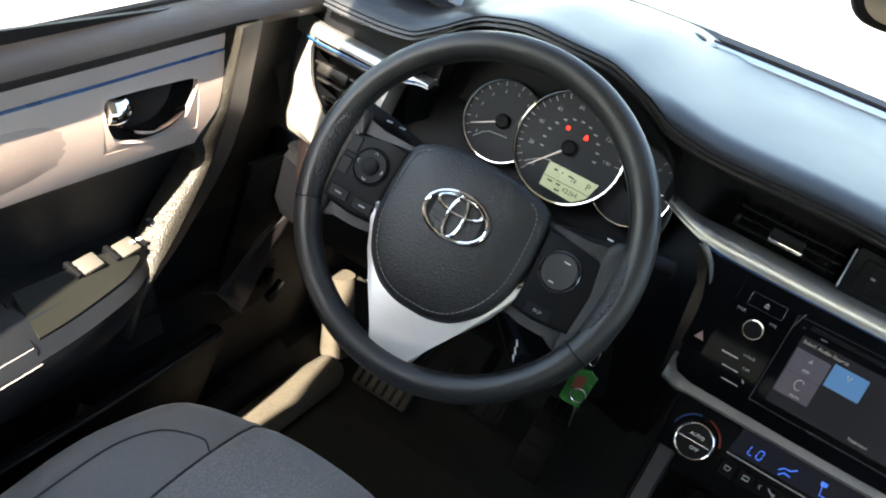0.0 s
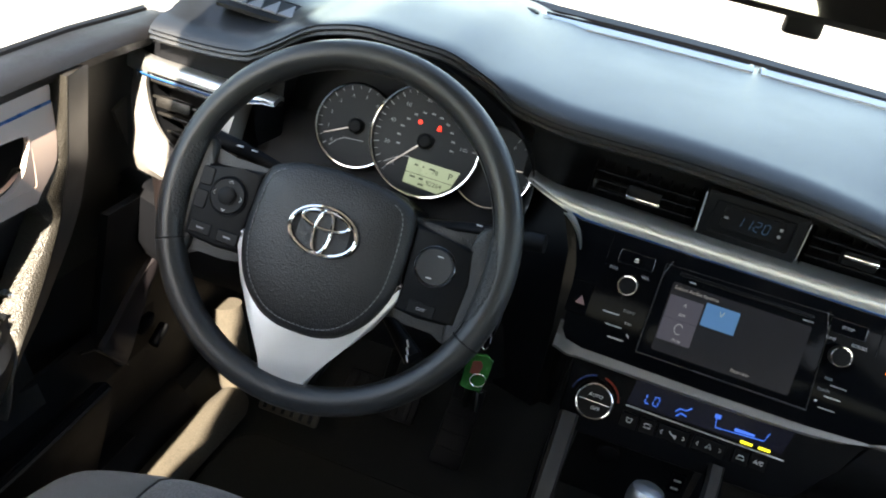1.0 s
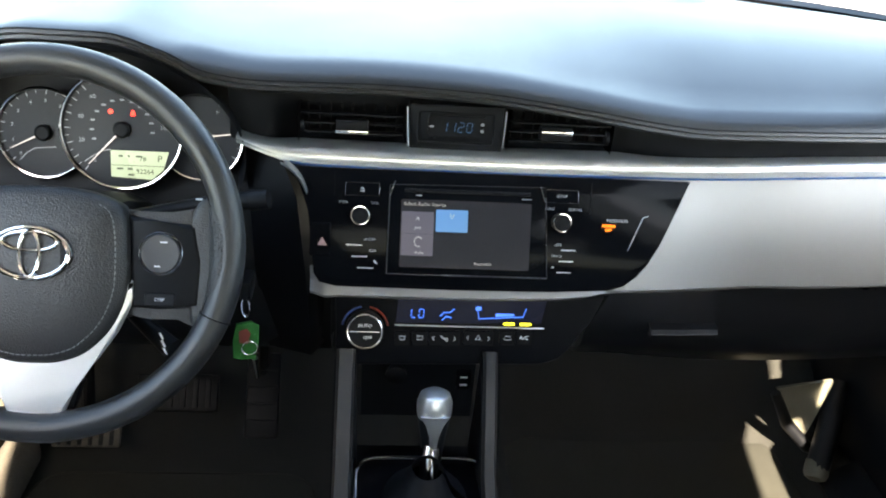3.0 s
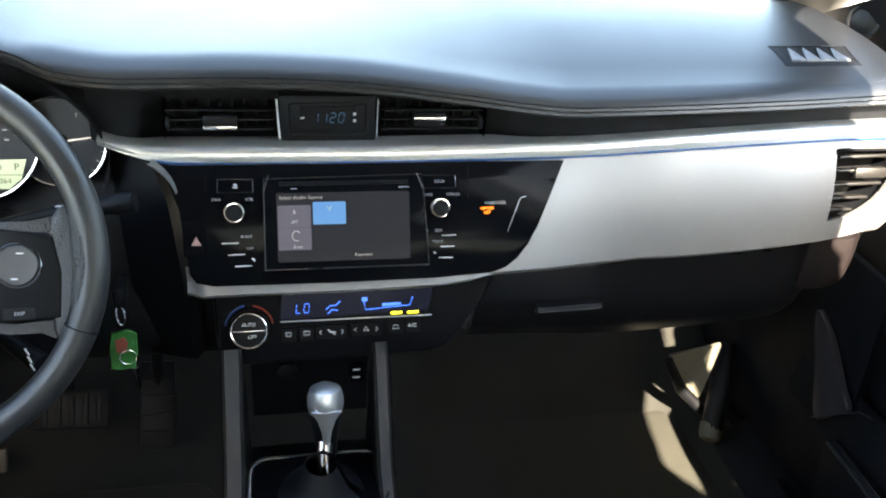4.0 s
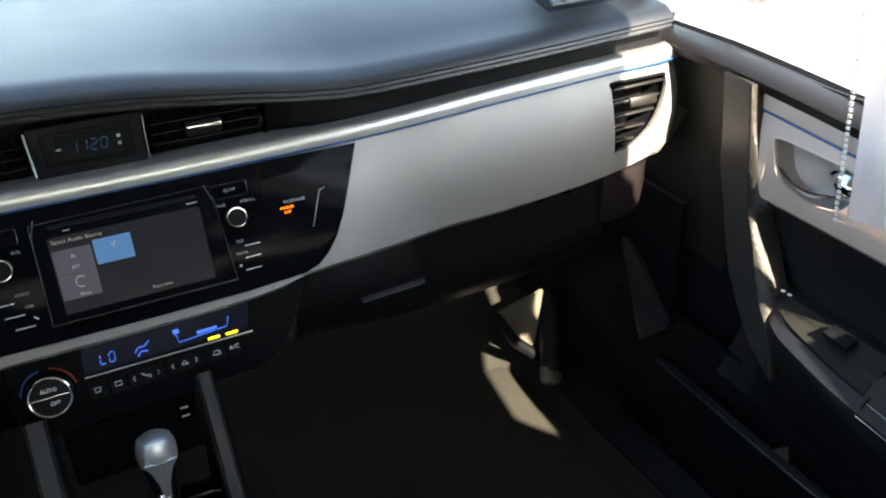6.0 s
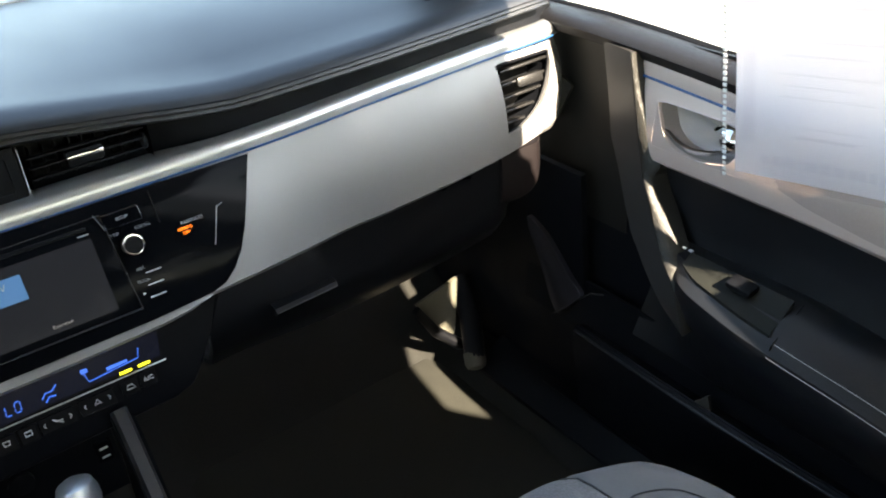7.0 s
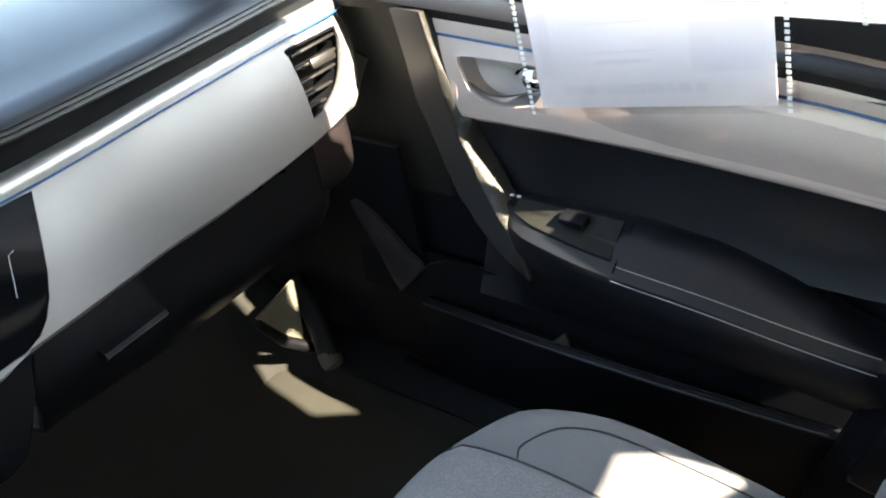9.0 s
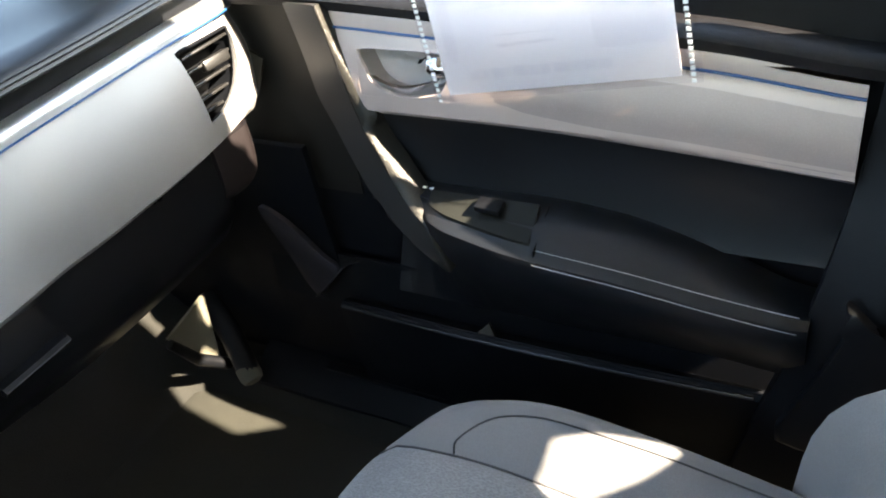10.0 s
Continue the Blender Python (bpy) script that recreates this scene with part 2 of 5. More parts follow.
def words(text, size, place, mat, parent, name="lettering", align='CENTER'):
    """Flat lettering in the built-in font, as a mesh of its own."""
    cu = bpy.data.curves.new(name, 'FONT')
    cu.body, cu.size, cu.align_x, cu.align_y, cu.extrude, cu.resolution_u = text, size, align, 'CENTER', 0.0002, 2
    tmp = bpy.data.objects.new(name, cu)
    scene.collection.objects.link(tmp)
    me = bpy.data.meshes.new_from_object(tmp.evaluated_get(bpy.context.evaluated_depsgraph_get()))
    bpy.data.objects.remove(tmp)
    bpy.data.curves.remove(cu)
    me.transform(place)
    me.materials.clear()
    me.materials.append(mat)
    ob = new(name, me)
    ob.parent = parent
    return ob


SEGMENTS = {"0": "abcdef", "1": "bc", "2": "abged", "L": "fed", "O": "abcdef"}


def segment_digits(text, h, place, mat, parent):
    """Digits of straight bars, as a small display draws them, centred and slightly slanting."""
    w, t = h * .52, h * .055
    ends = {"a": (0, 1, 1, 1), "b": (1, 1, 1, .5), "c": (1, .5, 1, 0), "d": (0, 0, 1, 0), "e": (0, 0, 0, .5), "f": (0, .5, 0, 1), "g": (0, .5, 1, .5)}
    for i, ch in enumerate(text):
        x0 = (i - (len(text) - 1) / 2) * h * .86 - w / 2
        bm = bmesh.new()
        for seg in SEGMENTS[ch]:
            ax, ay, bx, by = ends[seg]
            a, b = Vector((ax * w, ay * h, 0)), Vector((bx * w, by * h, 0))
            d = (b - a).normalized() * h * .07
            p, q = a + d, b - d
            tube([place @ Vector((x0 + v.x + v.y * .10, v.y - h / 2, 0)) for v in (p, q)], t, 4, bm=bm)
        part("digit", bm, mat, parent)


def facing(x, y, z, lean=0.0, turn=0.0, spin=0.0):
    """The pose of a flat face that looks at the driver: its x runs to the right, its y up, its z out of the face."""
    return pose(x, y, z, 90 - lean, 0, turn) @ pose(0, 0, 0, 0, 0, spin)


# ---- dashboard ----
lip_z = curve((-.70, .698), (-.60, .700), (-.545, .706), (-.517, .722), (-.468, .755), (-.41, .768), (-.343, .768), (-.287, .753), (-.252, .736),
              (-.20, .730), (-.09, .732), (.006, .729), (.134, .715), (.20, .706), (.25, .702), (.341, .704), (.494, .710), (.641, .718), (.70, .720))
strip_top = curve((-.70, .668), (-.50, .668), (-.235, .678), (-.205, .670), (-.165, .665), (0, .664), (.24, .667), (.41, .676), (.58, .685), (.70, .689))
grey_low = curve((-.15, .529), (.0, .529), (.1, .531), (.19, .535), (.25, .532), (.313, .528), (.37, .5275), (.455, .531), (.552, .539), (.645, .553), (.70, .557))
base_y = curve((-.72, .50), (-.5, .60), (-.25, .67), (0, .70), (.25, .70), (.5, .62), (.72, .50))


def face_y(x, z):
    """How far ahead the face of the dashboard lies."""
    slope = .46 + (.21 - .46) * ease(.17, .36, x)
    end = .014 * ease(.63, .70, abs(x)) ** 2
    return .163 + (z - .665) * slope + end


dash = thing("dashboard", "black vinyl dashboard with silver strip and grey panels", "dashboard")
XS = span(-.656, .656, 112)
# padded top
rows = []
for x in XS:
    zl = lip_z(x)
    hood = max(0, zl - .735)
    by = base_y(x)
    end = .014 * ease(.63, .70, abs(x)) ** 2
    roll = .020 - .011 * ease(0, .02, hood)
    col = [(x, .200 + end, zl - .003), (x, .166 + end, zl - .002), (x, .158 + end, zl - .001), (x, .155 + end, zl + .0018), (x, .157 + end, zl + .0055)]
    col += [(x, .157 + end + .036 * w ** 1.5, zl + .0055 + (roll - .0055) * math.sin(math.pi / 2 * w)) for w in span(.25, 1, 4)]
    top = .757 + .55 * hood
    for u in span(.06, 1, 16):
        y = .193 + end + (by - .193 - end) * u
        rise = 1 - (1 - min(1, u / .62)) ** 2.4
        z = zl + roll + (max(top, zl + roll + .004) - zl - roll) * rise
        z -= hood * .45 * ease(.15, .9, u)
        z -= .015 * ease(.6, 1, u)
        col.append((x, y, z))
    rows.append(col)
part("dash_pad", sheet(rows, (0, .002, -.006)), M_PAD, dash, "padded black vinyl dash top")
M_STITCH = material("dark grey thread", (0.022, 0.024, 0.028), 0.7)
# stitched seam along the pad
seam = [(x, .1562 + .014 * ease(.63, .70, abs(x)) ** 2, lip_z(x) + .0056) for x in span(-.653, .653, 120)]
part("pad_seam", tube(seam, .0008, 6), M_BLACK, dash)
bm = bmesh.new()
for x in span(.54, .648, 28):
    a = [Vector((x + d, .1690 + .014 * ease(.63, .70, abs(x)) ** 2, lip_z(x + d) + .0172)) for d in (0, .0024)]
    tube(a, .00035, 4, bm=bm)
part("pad_stitch", bm, M_STITCH, dash, "fine dark stitching")
# band under the lip
XS = span(-.69, .69, 112)
rows = []
for x in XS:
    back = .03 * (ease(-.21, -.165, x) - ease(.155, .24, x))
    end = .014 * ease(.63, .70, abs(x)) ** 2
    z0, z1 = lip_z(x) - .0015, strip_top(x)
    rows.append([(x, .1795 + back + end, z0 + (z1 - z0) * u) for u in span(0, 1, 4)] + [(x, .1795 + back + end, z1 - .012)])
part("upper_band", sheet([r for r, x in zip(rows, XS) if x > -.24], (0, .004, 0)), M_SATIN, dash)
part("upper_band", sheet([r for r, x in zip(rows, XS) if x < -.50], (0, .004, 0)), M_BLACK, dash)
# silver strip and blue line
def strip(x0, x1, parent):
    rows, line = [], []
    for x in span(x0, x1, 70):
        z, e = strip_top(x), .014 * ease(.63, .70, abs(x)) ** 2
        taper = .10 + .90 * min(ease(-.228, -.15, x) + ease(-.51, -.56, x), 1)
        h = .0135 * taper
        back = .012 * (ease(-.20, -.165, x) - ease(.155, .22, x))
        rows.append([(x, .182 + e + back, z - .002), (x, .174 + e + back * .8, z + .0016), (x, .1645 + e, z + .0004), (x, .1604 + e, z - h * .16), (x, .1586 + e, z - h * .36), (x, .1577 + e, z - h * .62), (x, .1574 + e, z - h * .92), (x, .164 + e, z - h)])
        line.append((x, .1556 + e, z - h - .0014))
    part("silver_strip", sheet(rows, (0, .001, -.005)), M_SILVER, parent, "satin silver trim strip")
    part("accent_line", tube([p for p in line if abs(p[0]) < .672 and not -.52 < p[0] < -.18], .0012, 6), M_BLUE, parent, "thin blue accent line")


strip(-.225, .69, dash)
strip(-.69, -.505, dash)
tail = [(-.178, .6555), (-.172, .6525), (-.166, .648), (-.1605, .642), (-.1565, .635), (-.154, .629)]
part("strip_tail", sheet([[(x - w, .151 + (z - .665) * .46, z - w * .4), (x, .147 + (z - .665) * .46, z), (x + w * .4, .153 + (z - .665) * .46, z + w * .3)] for (x, z), w in zip(tail, (.0030, .0034, .0032, .0026, .0018, .0008))], (0, .003, 0)), M_SILVER, dash, "tapering end of the silver strip")


def vent_edge(x):
    """Top and bottom of the side vent's opening, by distance from the middle of the car."""
    lo = curve((.571, .574), (.590, .577), (.615, .588), (.634, .604), (.647, .625), (.655, .644))
    return .656, lo(x)


panel_edge = curve((.52, .674), (.545, .673), (.572, .671), (.60, .680), (.635, .690), (.669, .686), (.70, .680))


def side_panel(s, x0, name):
    """The grey panel that carries a side vent; s: +1 passenger side, -1 driver side."""
    xs = sorted(set(span(x0, .571, 40 if s > 0 else 6) + span(.571, .655, 16) + span(.655, .694, 8)))
    rows = []
    for x in xs:
        X = s * x
        top = strip_top(X) - .0165
        bot = grey_low(x) if s > 0 else grey_low(x) - .012
        a, b = vent_edge(min(max(x, .571), .655))
        a = min(a, top - .003)
        zs = span(top, a, 3) + span(a, b, 8)[1:] + span(b, bot, 5)[1:]
        rnd = .012 * ease(.68, .694, x)
        rows.append([(s * (x if x < .656 else .656 + (x - .656) * (panel_edge(z) - .656) / .038), face_y(abs(X), z) + rnd + .010 * (1 - min(1, (z - bot) / .008)) ** 2 * (1 if z < bot + .008 else 0) - (.004 + (.005 * ease(.25, .38, x) if s > 0 else 0)) * math.sin(math.pi * (z - bot) / (top - bot)), z) for z in zs])
    hole = lambda i, q: xs[i] > .5709 and xs[i + 1] < .6551 and 3 <= q < 11
    return part(name, sheet(rows, (0, .005, 0), hole), M_GREY, dash, "light grey smooth panel")


side_panel(1, .16, "passenger_panel")
side_panel(-1, .545, "driver_vent_panel")
part("vent_side_wall", sheet([[(-.5455 + .012 * u, .160 + (z - .665) * .46 + .115 * u, z) for z in span(.655, .500, 5)] for u in span(.18, 1, 6)], (-.004, 0, 0)), M_SATIN, dash, "black wall between side vent and dials")
part("vent_side_return", sheet([[(-.5452 + .004 * u, .161 + (z - .665) * .46 + .030 * u, z) for z in span(.650, .530, 5)] for u in span(0, 1, 4)], (-.003, 0, 0)), M_GREY, dash, "light grey return of the vent panel")
# lower grey lip under the black centre panel
rows = []
for x in span(-.150, .176, 60):
    zb = grey_low(x) - .004 * ease(-.12, -.150, x)
    zt = zb + .0115 * (1 - .3 * ease(.13, .176, x)) + .003 * ease(-.10, -.15, x)
    k = .014 * ease(-.13, -.150, x)
    f = 1 - ease(.10, .163, x)
    rows.append([(x, face_y(x, zt) + .006, zt + .015 * f + .002), (x, face_y(x, zt) - .003 * f - .0006 + .007 * ease(.145, .176, x) + k, zt), (x, face_y(x, zb) - .005 * f + .0005 + .007 * ease(.145, .176, x) + k, zb + .005), (x, face_y(x, zb) - .001 * f + .004 * (1 - f) + .012 * ease(.135, .176, x) + k, zb + .003 * ease(.135, .176, x)), (x, face_y(x, zb) + .012 + .014 * ease(.135, .176, x) + k, zb - .002 + .006 * ease(.135, .176, x))])
part("lower_lip", sheet(rows, (0, .004, 0)), M_GREY, dash, "light grey lower lip")


M_SLAT = material("dark grey vent plastic", (0.0085, 0.0083, 0.0082), 0.45, grain=0.2, grain_scale=900, bump=0.2)


def side_vent(s):
    """A side air vent: dark box behind the opening, a rim, four slats and a slider tab."""
    v = thing("side_air_vent", "dark grey side air vent with slats and slider tab", "air vent", "side air vents")
    rim = []
    for x in span(.571, .655, 14):
        rim.append((s * x, face_y(x, .656) - .002, .656))
    for x in span(.655, .571, 14):
        b = vent_edge(x)[1]
        rim.append((s * x, face_y(x, b) - .002, b))
    part("vent_rim", tube(rim, .0022, 6, closed=True), M_SATIN, v)
    bm = bmesh.new()
    f = [bm.verts.new(p) for p in rim]
    g = [bm.verts.new((p[0], p[1] + .035, p[2])) for p in rim]
    for i in range(len(f)):
        bm.faces.new([f[i], f[(i + 1) % len(f)], g[(i + 1) % len(f)], g[i]])
    bm.faces.new(g)
    part("vent_box", bm, M_SATIN, v)
    for z, x1 in ((.6455, .652), (.6295, .646), (.6135, .637), (.5975, .622), (.5835, .604)):
        w = x1 - .573
        xm = (.573 + x1) / 2
        part("slat", box(w, .020, .0036, pose(s * xm, face_y(xm, z) + .006, z, -20, 0, s * 3), .0015), M_SLAT, v)
    part("slider_tab", box(.042, .012, .013, pose(s * .617, face_y(.617, .631) - .003, .630, -14, 0, 0), .003), M_SLAT, v)
    return v


side_vent(1)
side_vent(-1)


# centre panel
def stack(x, z, out=0.0):
    """A place on the leaning centre panel."""
    return Vector((x, .160 + (z - .665) * .46 - out * .908, z + out * .418))


LEAN = math.degrees(math.atan(.46))


def on_stack(x, z, out=0.0, spin=0.0):
    p = stack(x, z, out)
    return facing(p.x, p.y, p.z, LEAN, 0, spin)


CL = math.cos(radians(LEAN))
edge = [(-.172, .6500), (-.160, .634), (-.153, .61), (-.149, .58), (-.146, .552), (-.140, .544), (-.123, .5405), (0, .540), (.10, .541), (.160, .5435),
        (.176, .548), (.189, .557), (.201, .570), (.211, .587), (.222, .610), (.232, .632), (.241, .6500)]
bm = slab([(x, (z - .59) / CL) for x, z in edge][::-1], .006, on_stack(0, .59, -.001), .002, 2)
panel = part("fascia", bm, M_PIANO, dash, "gloss black centre fascia with white lettering")
for x0, z0, x1, z1 in ((-.127, .646, -.127, .624), (.136, .646, .136, .616)):
    bm = tube([stack(x0, z0, .0055), stack(x1, z1, .0055)], .0004, 4)
    part("panel_joint", bm, M_SATIN, panel)

radio = thing("touch_screen_radio", "touch screen radio showing audio source menu, set in gloss black surround", "radio")
cx, cz = .0075, .596
out = slab([(-.079, .044), (.079, .047), (.085, -.046), (-.080, -.046)][::-1], .007, on_stack(cx, cz, .004), .002, 2)
part("screen_surround", out, M_PIANO, radio, "gloss black surround")
M_EDGE = material("dark chrome edge", (0.13, 0.135, 0.15), 0.25, metal=0.9)
part("surround_edge", tube([stack(cx - .080, cz - .0415, .0115), stack(cx + .085, cz - .0415, .0113)], .0008, 6), M_EDGE, radio, "thin bright lower edge")
part("surround_edge", tube([stack(cx - .080, cz - .0415, .0115), stack(cx - .079, cz + .040, .0112)], .0005, 6), M_RIM, radio)
part("surround_edge", tube([stack(cx + .085, cz - .0415, .0113), stack(cx + .080, cz + .034, .0112)], .0004, 6), M_RIM, radio)
part("surround_edge", tube([stack(cx - .079, cz + .0405, .0112), stack(cx + .079, cz + .043, .0112)], .0004, 6), M_RIM, radio)
for sx in (-1, 1):
    part("wing_edge", tube([stack(cx + sx * .079, cz + .030, .0116), stack(cx + sx * .074, cz + .044, .0110)], .0007, 6), M_EDGE, radio, "slanting bright edge")
for x, w in ((-.050, .006), (.060, .010)):
    part("slot_mark", box(w, .0010, .0008, on_stack(cx + x, cz + .0315, .0115), 0), M_PRINT, radio)
part("disc_slot", box(.128, .003, .0035, on_stack(cx, cz + .036, .011) @ pose(0, 0, 0, 90), .001), M_SATIN, radio, "narrow disc slot")
SC = (cx - .001, cz - .0035)
M_SCREEN = material("dim touch screen", (0.012, 0.012, 0.015), 0.12, spec=0.15, emit=(0.12, 0.14, 0.18), emit_strength=0.052)
M_TAB = material("screen tab", (0.05, 0.05, 0.06), 0.15, emit=(0.25, 0.25, 0.40), emit_strength=0.11)
M_TABBLUE = material("blue screen tab", (0.05, 0.1, 0.2), 0.15, emit=(0.08, 0.30, 0.66), emit_strength=0.34)
M_SCRTEXT = glow("screen lettering", (0.75, 0.75, 0.75), 0.16)
part("display", slab(rounded(.133, .0690, .002), .0008, on_stack(*SC, .0108)), M_SCREEN, radio, "dim lit display", smooth=False)


def on_screen(u, v, out=.0119):
    """u to the right and v down, in parts of the display."""
    return on_stack(SC[0] + (u - .5) * .133, SC[1] + (.5 - v) * .0690 * CL, out)


for u, v, m in ((.13, .34, M_TAB), (.39, .30, M_TABBLUE), (.13, .665, M_TAB)):
    part("menu_tile", slab(rounded(.0325, .0222 if m is M_TAB else .0225, .001), .0004, on_screen(u, v)), m, radio, smooth=False)
words("Select Audio Source", .0052, on_screen(.02, .07, .0122), M_SCRTEXT, radio, align='LEFT')
words("AM", .0045, on_screen(.13, .42, .0126), M_SCRTEXT, radio)
words("Auto", .0045, on_screen(.15, .78, .0126), M_SCRTEXT, radio)
words("Rearview", .0048, on_screen(.64, .92, .0122), M_SCRTEXT, radio)
part("tile_mark", tube([on_screen(.12, .30, .0125).translation, on_screen(.13, .25, .0125).translation, on_screen(.14, .30, .0125).translation], .0005, 4), M_SCRTEXT, radio)
part("tile_mark", tube([on_screen(.375, .2, .0125).translation, on_screen(.39, .27, .0125).translation, on_screen(.405, .2, .0125).translation], .0006, 4), M_SCRTEXT, radio)
part("tile_mark", tube([(on_screen(.14, .62, .0125) @ Vector((.004 * math.cos(a), .005 * math.sin(a), 0))) for a in span(.6, 5.2, 10)], .0005, 4), M_SCRTEXT, radio)


def knob(x, z):
    m = on_stack(x, z, .0045)
    k = part("knob", lathe([(.0092, 0), (.0092, .012), (.0082, .0135), (.003, .0137)], m, 28), M_SATIN, radio, "round black knob")
    part("chrome_ring", tube([m @ Vector((.0090 * math.cos(a), .0090 * math.sin(a), .0125)) for a in span(0, 2 * math.pi, 27)[:-1]], .0009, 6, closed=True), M_CHROME, k, "chrome ring")
    return k


knob(-.1005, .6075)
knob(.1045, .6075)


def press_button(x, z, text, w=.034, h=.013):
    b = part("button", slab(rounded(w, h, .0015), .0018, on_stack(x, z, .0045), .0006, 1), M_PIANO, radio, "small gloss black button with white print")
    part("button_edge", tube([on_stack(x, z, .0066) @ Vector((p[0], p[1], 0)) for p in rounded(w, h, .0015, 3)], .0003, 4, closed=True), M_EDGE, b)
    if text == "eject":
        bm = slab([(-.0022, 0), (.0022, 0), (0, .0022)], .0003, on_stack(x, z, .0066))
        slab(rounded(.0044, .0009, .0002), .0003, on_stack(x, z - .0016, .0066), bm=bm)
        part("mark", bm, M_WHITE, b)
    else:
        words(text, .0041, on_stack(x, z, .0066), M_PRINT, b)


press_button(-.099, .631, "eject")
press_button(.105, .6315, "SETUP")
for x, z, text in ((-.1175, .6185, "PWR"), (-.086, .6185, "VOL"), (.093, .6195, "TUNE"), (.120, .6195, "SCROLL")):
    words(text, .0041, on_stack(x, z, .0056), M_PRINT, panel)
for i, text in enumerate(("AUDIO", "CAR", "")):
    z = .5835 - i * .0105
    part("key_line", box(.016, .0008, .0008, on_stack(-.106 + i * .006, z - .004, .0055), 0), M_WHITE, panel)
    if text:
        words(text, .0037, on_stack(-.090 + i * .003, z + .0015, .0056), M_PRINT, panel)
    else:
        part("mark", tube([stack(-.0855, z + .003, .0056), stack(-.0825, z + .0005, .0056)], .0006, 4), M_WHITE, panel)
for i, text in enumerate(("SEEK", "TRACK", "")):
    z = .5850 - i * .0105
    part("key_line", box(.015, .0008, .0008, on_stack(.115 + i * -.002, z - .004, .0055), 0), M_WHITE, panel)
    part("key_line", box(.0035, .0007, .0007, on_stack(.0905, z + .0008, .0055), 0), M_WHITE, panel)
    if text:
        words(text, .0037, on_stack(.104 - i * .001, z + .0008, .0056), M_PRINT, panel)
    else:
        part("mark", slab([(-.0015, -.0012), (.0015, 0), (-.0015, .0012)], .0003, on_stack(.1, z + .0008, .0056)), M_WHITE, panel)
# passenger airbag light
M_ORANGE = glow("amber light", (1.0, 0.22, 0.02), 2.2)
words("PASSENGER", .0043, on_stack(.165, .6105, .0056), M_PRINT, panel)
words("AIRBAG", .0042, on_stack(.156, .6055, .0056), M_ORANGE, panel)
words("OFF", .0042, on_stack(.156, .6015, .0056), M_ORANGE, panel)
part("panel_joint", tube([stack(.198, .616, .0055), stack(.192, .6145, .0055), stack(.178, .583, .0055)], .0003, 4), M_WHITE, panel)
# hazard switch
hz = thing("hazard_switch", "black hazard switch with red triangle", "switch")
part("key", slab(rounded(.021, .034, .002), .002, on_stack(-.140, .584, .0045), .0008, 1), M_PIANO, hz)
part("triangle", slab([(-.0048, -.004), (.0048, -.004), (0, .0046)], .0004, on_stack(-.138, .582, .0066)), material("red print", (0.38, 0.22, 0.21), 0.5), hz, "red triangle mark")


# centre vents and clock
def centre_vent(x0, x1, tab_x, tab_z):
    v = thing("centre_air_vent", "black centre air vent with slats and chrome tab", "air vent", "centre air vents")
    w, xm = x1 - x0, (x0 + x1) / 2
    zb, zt = .664, .700
    zm = (zb + zt) / 2
    part("vent_box", sheet([[(x0, .176, zb), (x0, .176, zt)], [(x0, .225, zb), (x0, .225, zt)], [(x1, .225, zb), (x1, .225, zt)], [(x1, .176, zb), (x1, .176, zt)]], (0, .002, .0)), M_SATIN, v)
    for i in range(3):
        z = zb + .010 + i * .010
        part("slat", box(w - .004, .014, .002, pose(xm, .188, z, -12), .0006), M_SATIN, v)
    for i in range(9):
        x = x0 + .008 + i * (w - .016) / 8
        part("fin", box(.0016, .012, zt - zb - .004, pose(x, .203, zm), .0005), M_SATIN, v)
    part("slider_tab", box(.034, .012, .015, pose(tab_x, .181, tab_z, -10), .003), M_SATIN, v)
    part("chrome_tab", box(.034, .004, .0042, pose(tab_x, .1745, tab_z - .004 if tab_x < 0 else tab_z + .003, 0), .0015), M_CHROME, v, "bright chrome tab")
    part("end_wheel", lathe([(.007, -.002), (.008, 0), (.007, .002)], pose(x0 + .004 if tab_x < 0 else x1 - .004, .184, zm, 0, 90), 16), M_BLACK, v)


centre_vent(-.166, -.058, -.112, .684)
centre_vent(.048, .158, .098, .686)
clock = thing("dash_clock", "small black digital clock with blue digits 11:20", "clock")
part("housing", slab(rounded(.098, .050, .003), .012, facing(-.006, .1885, .6865, 4), .003), M_SATIN, clock)
part("bright_edge", tube([(-.0565, .179, .708), (-.0545, .174, .668)], .0010, 6), M_SILVER, clock, "thin bright edge")
part("bright_edge", tube([(.0445, .179, .708), (.0435, .174, .668)], .0006, 6), M_SILVER, clock)
part("window", slab(rounded(.058, .023, .003), .0015, facing(-.006, .1765, .690, 4), .0005, 1), M_SATIN, clock, "dark display window")
segment_digits("1120", .0100, facing(-.006, .1745, .690, 4), glow("blue digits", (0.08, 0.24, 0.50), 0.13), clock)
part("window_rim", tube([facing(-.006, .1760, .6885, 4) @ Vector((*p, 0)) for p in rounded(.078, .032, .003, 3)], .0009, 5, closed=True), M_SATIN, clock, "thin dark rim")
part("mark", box(.004, .0018, .0008, facing(-.0315, .1745, .690, 4), 0), M_PRINT, clock)
for z in (.694, .687):
    part("clock_key", box(.0032, .003, .0024, facing(.0205, .1745, z, 4), .0008), M_PRINT, clock)

# climate unit
ac = thing("climate_control", "black climate control unit with blue display", "climate control")


def on_ac(x, z, out=0.0, spin=0.0):
    k = .40
    a = math.atan(k)
    return facing(x, .113 + (z - .487) * k - out * math.cos(a), z + out * math.sin(a), math.degrees(a), 0, spin)


